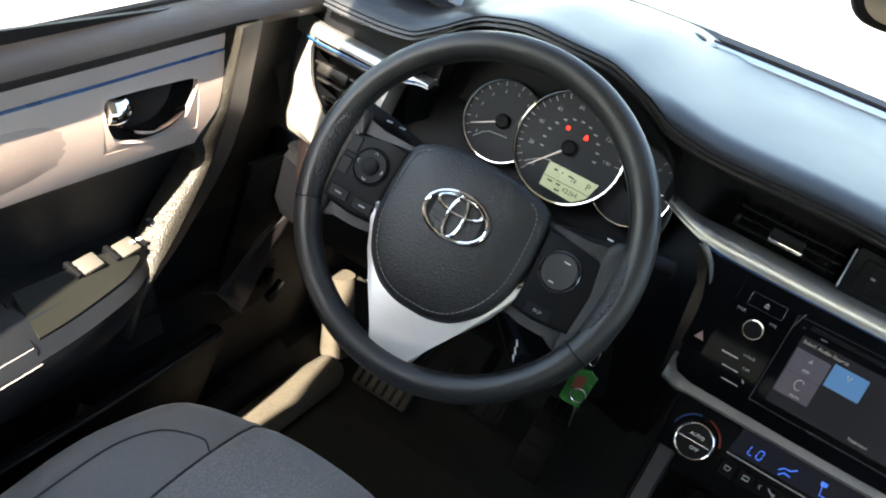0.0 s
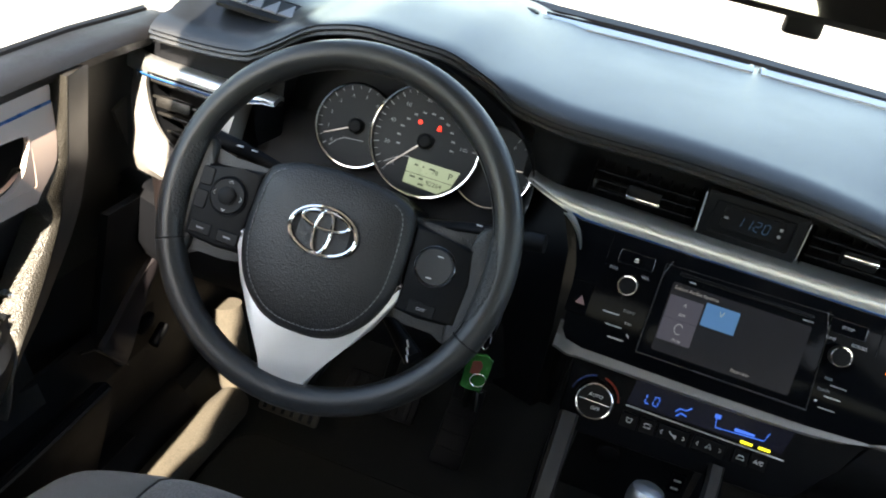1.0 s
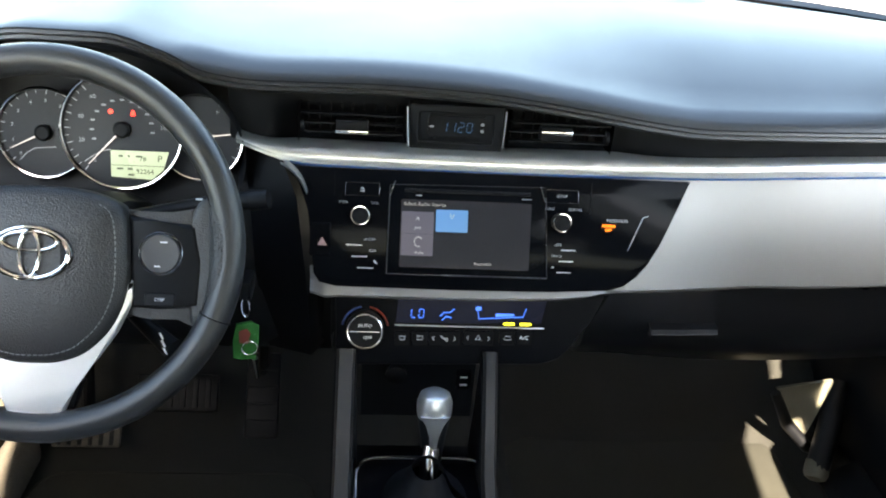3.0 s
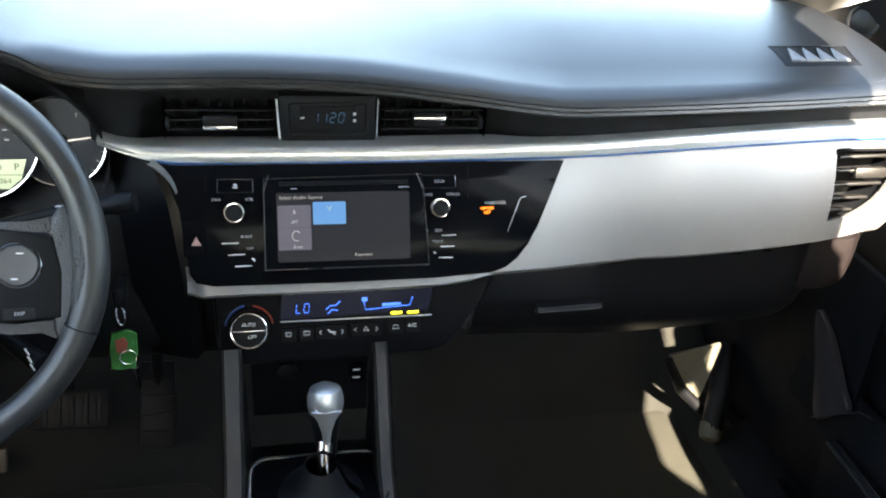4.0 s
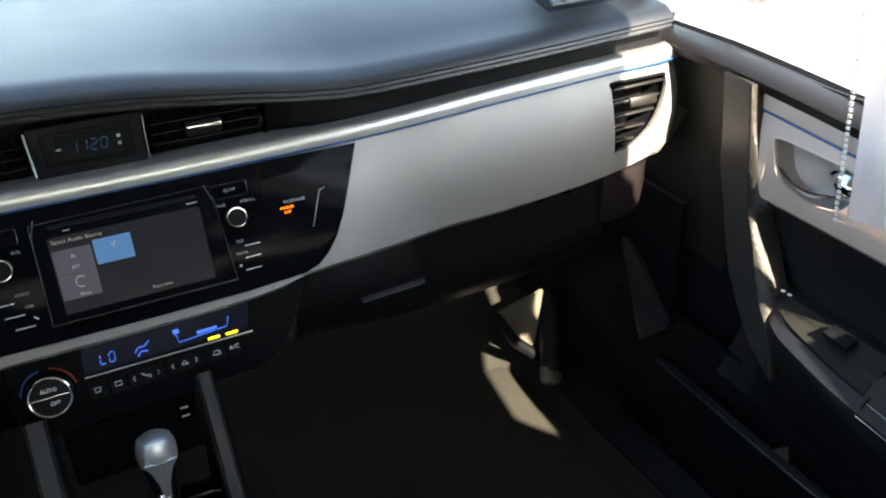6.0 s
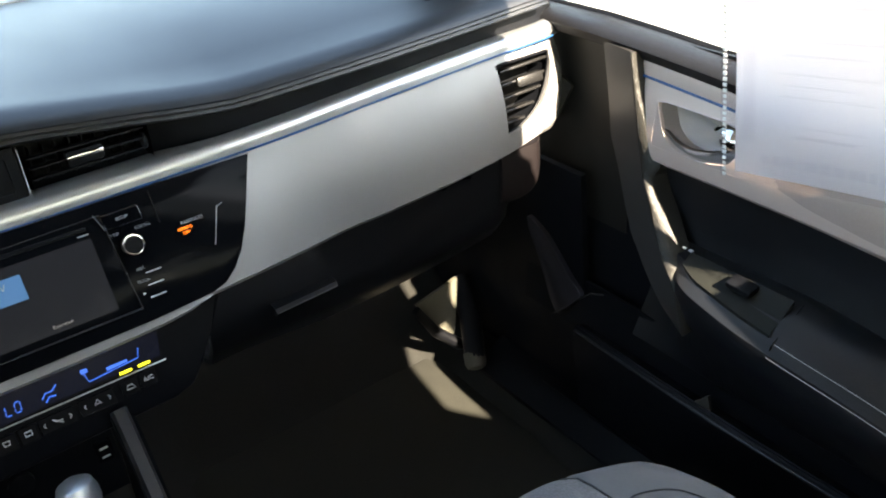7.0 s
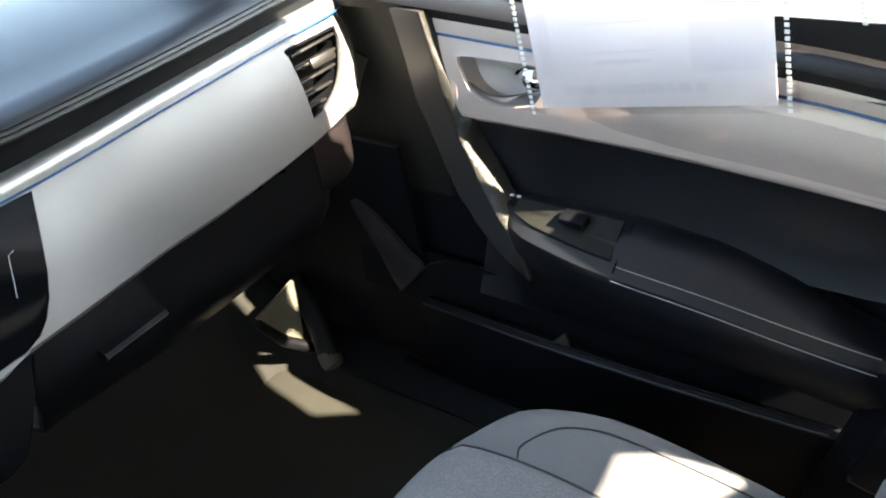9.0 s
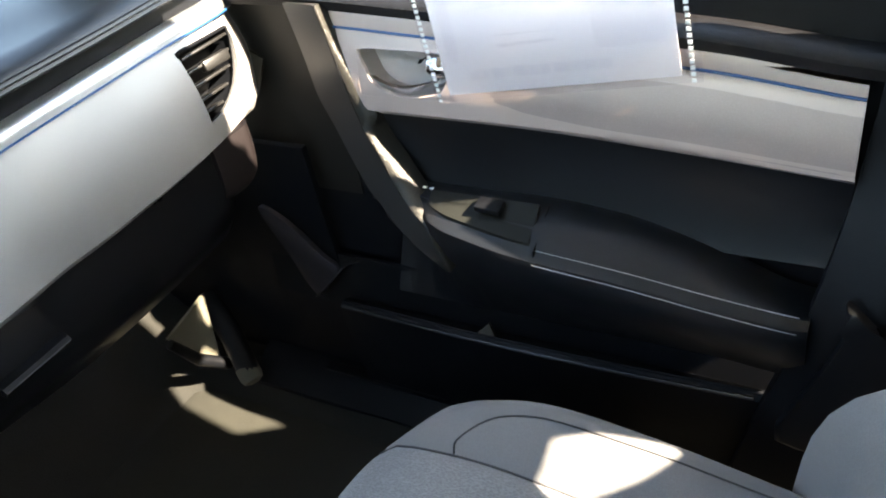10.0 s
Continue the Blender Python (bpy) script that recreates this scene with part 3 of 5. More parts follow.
outline = [(-.125, .034), (.150, .040), (.175, .040), (.150, .010), (.135, -.02), (.12, -.036), (.10, -.042), (-.105, -.046), (-.122, -.036)]
part("body", slab(outline[::-1], .03, on_ac(0, .487, -.030), .004), M_UNIT, ac)
part("display", slab([(-.057, .030), (.104, .033), (.098, .005), (-.060, .002)][::-1], .0012, on_ac(0, .487, 0)), material("dark blue display glass", (0.003, 0.004, 0.014), 0.2, spec=0.05, emit=(0.02, 0.03, 0.09), emit_strength=0.04), ac, "dark blue lit display", smooth=False)
M_BLUEGLOW = glow("blue segments", (0.03, 0.17, 1.0), 1.0)
segment_digits("LO", .0095, on_ac(-.037, .499, .0016), M_BLUEGLOW, ac)
bm = tube([on_ac(.028, 0.5045, .0016).translation, on_ac(.030, 0.4950, .0016).translation, on_ac(.078, 0.4980, .0016).translation, on_ac(.081, 0.5065, .0016).translation], .0006, 4)
part("fan_scale", bm, M_BLUEGLOW, ac)
part("fan_bar", slab([(-.010, -.002), (.010, -.001), (.010, .0015), (-.010, .0015)], .0004, on_ac(.058, 0.4995, .0016)), M_BLUEGLOW, ac)
part("flow_mark", tube([on_ac(x, z, .0016).translation for x, z in ((-.012, 0.4965), (-.008, 0.5005), (-.002, 0.5005), (.003, 0.5045))], .0007, 4), M_BLUEGLOW, ac)
part("flow_mark", tube([on_ac(x, z, .0016).translation for x, z in ((-.010, 0.4925), (-.006, 0.4965), (0, 0.4955))], .0007, 4), M_BLUEGLOW, ac)
part("flow_mark", box(.006, .004, .001, on_ac(.029, 0.5055, .0016), 0), M_BLUEGLOW, ac)
part("key_rail", box(.162, .0012, .002, on_ac(.021, .4865, .001), .0004), M_SILVER, ac, "thin bright rail")
M_YELLOW = glow("yellow light", (0.85, 0.85, 0.05), 1.6)
for x in (.063, .081):
    part("lamp", box(.012, .0028, .0016, on_ac(x, .4905, .002), .0004), M_YELLOW, ac, "lit yellow lamp")
AC_KEYS = ((-.052, "front"), (-.033, "rear"), (-.007, "mode"), (.030, "fan"), (.062, "air"), (.080, "A/C"))
for x, text in AC_KEYS:
    w = .017 if text in ("front", "rear", "air", "A/C") else .033
    key = part("key", slab(rounded(w, .0165, .002), .0025, on_ac(x, .4745 + x * .03, .0005), .0008, 1), M_UNIT, ac)
    z = .4745 + x * .03
    if text == "A/C":
        words(text, .006, on_ac(x, z, .0032), M_WHITE, key)
    else:
        pts = {"front": ((-.003, .003), (.003, .003), (.002, -.001), (-.002, -.001)), "rear": ((-.003, .003), (.003, .003), (.003, -.001), (-.003, -.001)),
               "mode": ((-.004, .003), (-.001, .000), (.004, .000), (.004, -.003)), "fan": ((-.003, -.002), (0, .003), (.003, -.002), (0, -.001)), "air": ((-.004, -.002), (-.002, .002), (.002, .002), (.004, -.002))}[text]
        part("mark", tube([on_ac(x, z, .0033) @ Vector((*p, 0)) for p in pts], .0005, 4, closed=True), M_WHITE, key)
        if w > .02:
            for s in (-1, 1):
                part("arrow", tube([on_ac(x, z, .0033) @ Vector((s * a, b, 0)) for a, b in ((.0105, .0022), (.0125, 0), (.0105, -.0022))], .0004, 4), M_WHITE, key)
dial = thing("temperature_dial", "round black AUTO OFF temperature dial with chrome ring", "dial")
m = on_ac(-.092, .4815, .0)
part("dial_body", lathe([(.0205, 0), (.0205, .010), (.018, .0125), (.012, .013)], m, 36), M_SATIN, dial)
part("chrome_ring", tube([m @ Vector((.0182 * math.cos(a), .0182 * math.sin(a), .0118)) for a in span(0, 2 * math.pi, 36)[:-1]], .0012, 8, closed=True), M_CHROME, dial, "chrome ring")
part("chrome_bar", box(.032, .0012, .001, m @ pose(0, 0, .0132), .0003), M_CHROME, dial)
words("AUTO", .0052, m @ pose(0, .0065, .0133), M_WHITE, dial)
words("OFF", .0052, m @ pose(.003, -.0065, .0133), M_WHITE, dial)
for a0, a1, col, nm in ((100, 170, (0.015, 0.055, 0.24), "cold_mark"), (10, 80, (0.26, 0.03, 0.015), "warm_mark")):
    part(nm, tube([m @ Vector((.0245 * math.cos(radians(a)), .0245 * math.sin(radians(a)), .001)) for a in span(a0, a1, 12)], .0011, 6), material(nm.replace("_", " "), col, 0.5), dial)

# ---- lower dashboard and glove box ----
rows = []
for x in span(.16, .612, 30):
    zt = grey_low(x) + .002
    e = .03 * ease(.56, .612, x) ** 2
    rows.append([(x, face_y(x, zt) + .012 + e, zt), (x, .150 + e, zt - .015), (x, .147 + e, zt - .055), (x, .155 + e, zt - .098), (x, .176 + e, zt - .128), (x, .20 + e, zt - .138), (x, .36, zt - .138), (x, .55, zt - .12)])
lower = thing("lower_dash", "black lower dashboard with glove box", "dashboard")
part("glove_box", sheet(rows, (0, .006, .004)), M_GLOVE, lower, "black glove box lid")
gl = part("glove_box_handle", sheet([[(.232 + .078 * u, .146, .473 + .003 * u), (.232 + .078 * u, .137, .471 + .003 * u), (.232 + .078 * u, .134, .467 + .003 * u), (.232 + .078 * u, .137, .461 + .003 * u), (.234 + .074 * u, .148, .458 + .003 * u)] for u in span(0, 1, 12)], (0, .008, 0)), M_BLACK, lower, "recessed black latch")
# Slightly paler line along the latch.
part("latch_line", tube([(.233, .1335, .4665), (.309, .1335, .4695)], .0008, 6), M_RIM, gl, "thin paler edge")
rows = []
for x in span(-.70, -.13, 30):
    zt = .640 if x > -.53 else .512
    e = .02 * ease(.62, .70, abs(x))
    rows.append([(x, .22 if x > -.53 else .152 + e, zt), (x, .165 + e, min(zt, .56)), (x, .150 + e, .50), (x, .150 + e, .44), (x, .17 + e, .41), (x, .24, .39), (x, .55, .39)])
part("knee_panel", sheet(rows, (0, .006, .004)), M_BLACK, lower, "black knee panel")
part("column_side", sheet([[(-.225, .20, .67), (-.215, .16, .60), (-.21, .15, .52), (-.20, .16, .42)], [(-.19, .185, .66), (-.165, .14, .62), (-.155, .12, .54), (-.15, .13, .43)], [(-.165, .20, .66), (-.15, .17, .60), (-.125, .16, .52), (-.125, .18, .43)]], (0, .006, 0)), M_UNIT, lower)
for s in (1, -1):
    low_z = curve((.564, .474), (.58, .469), (.605, .469), (.628, .479), (.648, .495), (.660, .522))
    rows = []
    for x in span(.564, .660, 16):
        y = .1445 + .032 * ease(.61, .66, x) ** 2
        rows.append([(s * x, y + .022, low_z(x) + .004), (s * x, y + .009, low_z(x)), (s * x, y + .002, low_z(x) + .006)] + [(s * x, y - .002 * math.sin(math.pi * v), low_z(x) + .012 + (.545 - low_z(x) - .012) * v) for v in span(0, 1, 6)])
    part("end_cover", sheet(rows, (0, .012, 0)), material("brown grey plastic", (0.0090, 0.0066, 0.0070), 0.55, spec=0.25, grain=0.2, grain_scale=900, bump=0.2) if s > 0 else bpy.data.materials["brown grey plastic"], lower, "brown grey end cover")
    part("end_flap", sheet([[(s * .690, .177, .55), (s * .690, .165, .572)], [(s * .690, .172, .612), (s * .690, .149, .602)]], (s * .004, 0, 0)), M_BEIGE, lower)

# ---- instrument cluster ----
cl = thing("instrument_cluster", "instrument cluster with three round chrome-ringed dials", "instrument cluster")
part("hood_inside", sheet([[(-.372 + (.155 - .01 * v) * math.cos(a), .160 + .07 * v, .650 + (.105 + .004 * (1 - v)) * math.sin(a)) for v in span(0, 1, 4)] for a in span(-.35, math.pi + .35, 40)], (0, .003, .003)), M_SATIN, cl, "black hood lining")
part("hood_roof", sheet([[(x, .170 + .10 * v, lip_z(x) - .006 - .010 * v) for v in span(0, 1, 3)] for x in span(-.56, -.19, 40)], (0, 0, .003)), M_SATIN, cl, "black hood underside")
part("cluster_wall", sheet([[(x, .268, z) for z in (.56, .66, lip_z(x) + .01)] for x in span(-.56, -.19, 20)], (0, .004, 0)), M_SATIN, cl)
part("cluster_face", slab(rounded(.32, .16, .05, 6), .004, facing(-.36, .235, .645, 18)), M_SATIN, cl)
M_DIAL = material("dark dial face", (0.015, 0.016, 0.020), 0.5, spot=0.05, spec=0.3)
M_DIALMARK = glow("dial print", (0.70, 0.76, 0.85), 0.15)
M_RED = glow("red warning light", (1.0, 0.035, 0.015), 1.7)
NEEDLE = glow("pale needle", (0.9, 0.9, 0.95), 0.5)
CLEAN = 18


def gauge(x, y, z, r, ticks, a0, a1, needle, names=(), size=.009):
    m = facing(x, y, z, CLEAN)
    g = part("dial", slab(disc(r, 48), .003, m), M_DIAL, cl, "dark round dial")
    part("chrome_ring", tube([m @ Vector((r * math.cos(a), r * math.sin(a), .006)) for a in span(0, 2 * math.pi, 48)[:-1]], .0016, 8, closed=True), M_CHROME, g, "chrome ring")
    bm = bmesh.new()
    for i in range(ticks + 1):
        a = radians(a0 + (a1 - a0) * i / ticks)
        big = i % 2 == 0
        p, q = (.86 if big else .89) * r, .95 * r
        tube([m @ Vector((p * math.cos(a), p * math.sin(a), .0034)), m @ Vector((q * math.cos(a), q * math.sin(a), .0034))], .0006 if big else .0004, 4, bm=bm)
    part("scale_marks", bm, M_DIALMARK, g)
    for a, text in names:
        a = radians(a)
        words(text, size, m @ pose(.70 * r * math.cos(a), .72 * r * math.sin(a), .0034), M_DIALMARK, g, "numeral")
    a = radians(needle)
    part("needle", tube([m @ Vector((0, 0, .006)), m @ Vector((.82 * r * math.cos(a), .82 * r * math.sin(a), .006))], [.0012, .0005], 6), NEEDLE, g, "pale needle")
    part("hub", lathe([(.0085, .003), (.0085, .007), (.006, .009)], m, 20), M_SATIN, g)
    return m


mt = gauge(-.426, .205, .651, .0455, 16, 222, 2, 207, [(222 - 27.5 * i, str(i)) for i in range(9)], .0052)
part("red_zone", tube([mt @ Vector((.041 * math.cos(radians(a)), .041 * math.sin(radians(a)), .0036)) for a in span(52, 4, 8)], .0016, 6), material("red print zone", (0.6, 0.05, 0.03), 0.5), cl)
ms = gauge(-.3445, .196, .662, .0600, 28, 228, 4, 227, [(228 - 32 * i, str(20 * i)) for i in range(8)], .0060)
for i in range(12):
    a = radians(200 - 18.5 * i)
    part("small_numeral", box(.004, .0018, .0006, ms @ pose(.030 * math.cos(a), .030 * math.sin(a), .0033), 0), M_DIALMARK, cl)
gauge(-.270, .209, .652, .0440, 8, 60, -60, 8, [(55, "F"), (-55, "E")], .006)
part("lcd", slab([(-.012, -.021), (.046, -.021), (.040, -.040), (.028, -.050), (-.012, -.048)], .001, ms @ pose(0, 0, .0032)), material("green grey display", (0.2, 0.22, 0.18), 0.3, emit=(0.47, 0.62, 0.42), emit_strength=0.5), cl, "lit green grey odometer display", smooth=False)
M_LCD = material("dark digits", (0.02, 0.025, 0.02), 0.5)
words("P", .010, ms @ pose(.037, -.0285, .0046), M_LCD, cl, "digit")
words("92264", .0072, ms @ pose(.022, -.042, .0046), M_LCD, cl, "digits")
words("78", .007, ms @ pose(.020, -.029, .0046), M_LCD, cl, "digits")
part("display_line", box(.056, .0006, .0005, ms @ pose(.016, -.036, .0044), 0), M_LCD, cl)
for x, y in ((-.011, .018), (.011, .017)):
    part("warning_lamp", slab(disc(.0024, 12) if x < 0 else [(-.0026, -.0026), (.0026, -.0026), (.0012, .003), (-.0012, .003)], .0006, ms @ pose(x, y, .0034)), M_RED, cl, "red warning light")
for mat_, pts in ((mt, ((-.0248, -.0287), (-.017, -.0205), (-.0095, -.016), (.0115, -.014))), (ms, ((-.0378, -.0335), (-.028, -.0265), (-.020, -.022), (-.0122, -.0205)))):
    part("dial_line", tube([mat_ @ Vector((x, y, .0036)) for x, y in pts], .0006, 4), M_DIALMARK, cl)
for x, y, w in ((-.006, -.0265, .004), (.002, -.0265, .002), (.012, -.0265, .006), (-.007, -.0395, .006), (.003, -.0395, .005), (.004, -.0455, .006)):
    part("display_mark", box(w, .0018, .0004, ms @ pose(x + .004, y, .0044), 0), M_LCD, cl)

# ---- steering wheel ----
WT = 28
WM = facing(-.372, .026, .612, WT)
wheel = thing("steering_wheel", "three-spoke black leather steering wheel with silver lower spoke", "steering wheel")
RM = WM @ pose(.0025, .0105, 0)
rim = [RM @ Vector((.1580 * math.cos(a), .1580 * math.sin(a), .012)) for a in span(0, 2 * math.pi, 96)[:-1]]
bm = tube(rim, .0135, 16, closed=True, up=WM.to_3x3() @ Vector((0, 0, 1)), squash=1.12)
part("rim", bm, M_RIM, wheel, "black leather rim")
for a in (-158, -22):
    pts = [RM @ Vector(((.1580 + .0139 * math.cos(b)) * math.cos(radians(a)), (.1580 + .0139 * math.cos(b)) * math.sin(radians(a)), .012 + .0156 * math.sin(b))) for b in span(0, 2 * math.pi, 14)[:-1]]
    part("rim_seam", tube(pts, .0008, 5, closed=True), M_SATIN, wheel)
for s in (1, -1):
    arc = [radians(a) if s > 0 else math.pi - radians(a) for a in span(-22, 46, 40)]
    part("grip_seam", tube([RM @ Vector((.1464 * math.cos(a), .1464 * math.sin(a), .0195)) for a in arc], .0007, 5), M_SATIN, wheel)
M_GRIP = material("coarse grained grip", (0.013, 0.013, 0.014), 0.55, grain=0.35, grain_scale=420, bump=1.2, voronoi=True)
for s in (1, -1):
    arc = [radians(a) if s > 0 else math.pi - radians(a) for a in span(-19, 18, 20)]
    part("thumb_grip", tube([RM @ Vector((.1547 * math.cos(a), .1547 * math.sin(a), .0135)) for a in arc], [.0132 - .004 * abs(i - 10) ** 3 / 1000 for i in range(21)], 14, up=WM.to_3x3() @ Vector((0, 0, 1))), M_GRIP, wheel, "coarse grained thumb grip")
    pts = [(s * .055, .045), (s * .078, .042), (s * .110, .036), (s * .130, .040), (s * .147, .050), (s * .152, .020), (s * .150, -.028), (s * .140, -.066), (s * .130, -.052), (s * .118, -.046), (s * .09, -.046), (s * .06, -.055)]
    sp = part("spoke", slab(pts if s < 0 else pts[::-1], .018, WM @ pose(0, 0, -.012), .006, 3), M_LEATHER, wheel, "black side spoke")
    flank = fine([(s * .128, .040), (s * .146, .052), (s * .153, .020), (s * .152, -.020), (s * .145, -.052), (s * .134, -.064), (s * .126, -.050), (s * .130, -.005)], 3)
    part("spoke_flank", slab(flank if s < 0 else flank[::-1], .012, WM @ pose(0, .004, .001), .005, 3), M_LEATHER, wheel, "smooth leather flank of the spoke")
    pod = [(s * .074, .038), (s * .100, .034), (s * .131, .031), (s * .137, .0), (s * .135, -.040), (s * .100, -.043), (s * .078, -.041)]
    pd = part("switch_pod", slab(pod if s < 0 else pod[::-1], .012, WM @ pose(0, 0, .002), .004, 3), M_SATIN, wheel, "satin black switch pod")
    c = (s * .102, .006)
    part("switch_ring", tube([WM @ Vector((c[0] + .0182 * math.cos(a), c[1] + .0182 * math.sin(a), .0146)) for a in span(0, 2 * math.pi, 32)[:-1]], .0008, 5, closed=True), M_EDGE if s > 0 else M_BLACK, pd)
    part("round_switch", lathe([(.0172, .0), (.0172, .003), (.0158, .0045), (.010, .0042)], WM @ pose(*c, .0125), 32), M_PAD if s > 0 else M_BLACK, pd, "round rocker switch")
    if s < 0:
        part("switch_centre", lathe([(.0085, 0), (.0085, .003), (.006, .004)], WM @ pose(*c, .0165), 24), M_SATIN, pd)
        for a in (0, 90, 180, 270):
            p = Vector((c[0] + .0135 * math.cos(radians(a)), c[1] + .0135 * math.sin(radians(a)), .0172))
            d = Vector((math.cos(radians(a)), math.sin(radians(a)), 0))
            e = Vector((-d.y, d.x, 0))
            part("arrow", tube([WM @ (p - e * .002 - d * .001), WM @ (p + d * .001), WM @ (p + e * .002 - d * .001)], .0004, 4), M_WHITE, pd)
        for dy in (.012, -.010):
            part("rocker", slab(rounded(.013, .018, .003), .003, WM @ pose(-.1275, dy + .006, .012), .001, 1), M_BLACK, pd)
        for x, y, w in ((-.119, -.026, .022), (-.091, -.027, .022)):
            k = part("key", slab(rounded(w, .012, .002), .003, WM @ pose(x, y - .004, .012), .001, 1), M_BLACK, pd)
            part("mark", box(.007, .0015, .0008, WM @ pose(x, y - .004, .0153), 0), M_PRINT, k)
    else:
        k = part("key", slab(rounded(.026, .012, .002), .003, WM @ pose(.102, -.034, .012), .001, 1), M_BLACK, pd)
        words("DISP", .0042, WM @ pose(.102, -.034, .0153), M_PRINT, k)
        part("mark", box(.006, .001, .0006, WM @ pose(.105, .016, .0174), 0), M_WHITE, pd)
        part("mark", box(.005, .001, .0006, WM @ pose(.100, -.005, .0174), 0), M_WHITE, pd)


def airbag_outline(k=1.0):
    half = [(0, .061), (.035, .059), (.058, .053), (.071, .044), (.076, .024), (.077, -.012), (.074, -.036), (.062, -.062), (.042, -.082), (.021, -.0905), (0, -.092)]
    pts = half + [(-x, y) for x, y in half[-2:0:-1]]
    return [(x * k, y * k) for x, y in pts][::-1]


def dome(outline, heights, place):
    """A cushion-like cover: outline rings that shrink towards the middle as they rise."""
    bm = bmesh.new()
    rings = [[bm.verts.new(place @ Vector((x * k, y * k, h))) for x, y in outline] for k, h in heights]
    n = len(outline)
    for a, b in zip(rings, rings[1:]):
        for i in range(n):
            bm.faces.new([a[i], a[(i + 1) % n], b[(i + 1) % n], b[i]])
    bm.faces.new(rings[-1])
    bm.faces.new(rings[0][::-1])
    return bm


ao = fine(airbag_outline())
pad = part("airbag_cover", dome(ao, ((.97, -.01), (1, .010), (.985, .018), (.94, .0225), (.86, .0255), (.6, .029), (.3, .031)), WM), M_LEATHER, wheel, "grained black airbag cover")
bm = bmesh.new()
run = [(x * .875, y * .90) for x, y in fine(airbag_outline(), 20) if y < .052]
walked, dash_from = 0.0, None
for a, b in zip(run, run[1:]):
    a3, b3 = Vector((*a, .0256)), Vector((*b, .0256))
    if dash_from is None:
        dash_from = a3
    walked += (b3 - a3).length
    if walked > .0042:
        tube([WM @ dash_from, WM @ b3], .0006, 5, bm=bm)
        dash_from, walked = b3 + (b3 - a3).normalized() * .0016, 0.0
part("stitching", bm, material("grey wheel thread", (0.14, 0.14, 0.145), 0.7), pad, "grey stitching")
bm = bmesh.new()
em = WM @ pose(0, .004, .0315)
for rx, ry, cx_, cy_ in ((.0315, .0212, 0, 0), (.0080, .0197, 0, .0), (.0222, .0078, 0, .0098)):
    pts = [em @ Vector((cx_ + rx * math.cos(a), cy_ + ry * math.sin(a), .0012 * (1 - (cx_ + rx * math.cos(a)) ** 2 / .0013))) for a in span(0, 2 * math.pi, 40)[:-1]]
    tube(pts, .0023 if rx > .03 else .0017, 8, closed=True, bm=bm, up=em.to_3x3() @ Vector((0, 0, 1)), squash=1.1)
part("emblem_recess", slab([(x, y) for x, y in disc(.0345, 40, .69)], .0016, em @ pose(0, 0, -.0022), .0008, 1), M_SATIN, pad)
part("emblem", bm, M_CHROME, pad, "oval chrome emblem of three rings")
for i, w in enumerate((.016, .026, .010)):
    part("embossed_bar", box(w, .0016, .0014, WM @ pose(-.003, -.040 - i * .006, .0282 - i * .0007), .0004), M_RIM, pad)
rim_side = [(.0795, -.018), (.0795, -.034), (.066, -.064), (.051, -.086), (.0345, -.106), (.0265, -.124), (.0215, -.138), (.011, -.1425)]
inn = [(.0775, -.018), (.075, -.034), (.060, -.060), (.040, -.080), (.020, -.089)]
low = [(-x, y) for x, y in inn] + inn[::-1] + rim_side + [(-x, y) for x, y in rim_side[::-1]]
part("lower_spoke", slab(low, .010, WM @ pose(0, 0, .006), .003, 2), M_SPOKE, wheel, "satin silver lower spoke")
bk = [(-.036, -.108), (-.026, -.138), (-.034, -.150), (.034, -.150), (.026, -.138), (.036, -.108)]
part("spoke_back", slab(bk, .010, WM @ pose(0, 0, -.005), .002, 1), M_SATIN, wheel)
part("hub_back", lathe([(.05, -.05), (.056, -.03), (.058, -.012), (.05, -.008)], WM, 32), M_SATIN, wheel)
col = thing("steering_column", "black steering column cover with stalks", "steering column")
part("shroud", box(.12, .13, .15, WM @ pose(0, -.005, -.11), .03), M_SATIN, col, "black column cover")


def stalk(s):
    a = WM @ Vector((s * .05, .035, -.075))
    b = WM @ Vector((s * .13, .052, -.062))
    c = WM @ Vector((s * .168, .056, -.055))
    st_ = part("stalk", tube([a, b, c], [.007, .008, .0095], 12), M_SATIN, col, "black control stalk")
    part("stalk_end", tube([c, WM @ Vector((s * .185, .058, -.052))], [.0105, .0095], 12), M_BLACK, st_)
    for i in range(3):
        part("mark", box(.006, .0012, .004, WM @ pose(s * (.120 + i * .016), .055, -.052 , 10), .0003), M_WHITE, st_)


stalk(-1)
stalk(1)
cs = thing("cruise_control_stalk", "short black cruise control stalk behind steering wheel", "control stalk")
part("arm", tube([WM @ Vector((.06, -.055, -.055)), WM @ Vector((.102, -.085, -.038))], [.006, .010], 12), M_SATIN, cs)
for i in range(3):
    part("mark", box(.007, .0016, .001, WM @ pose(.094 + .002 * i, -.072 - i * .007, -.028, 0, 0, -60), .0003), M_WHITE, cs)

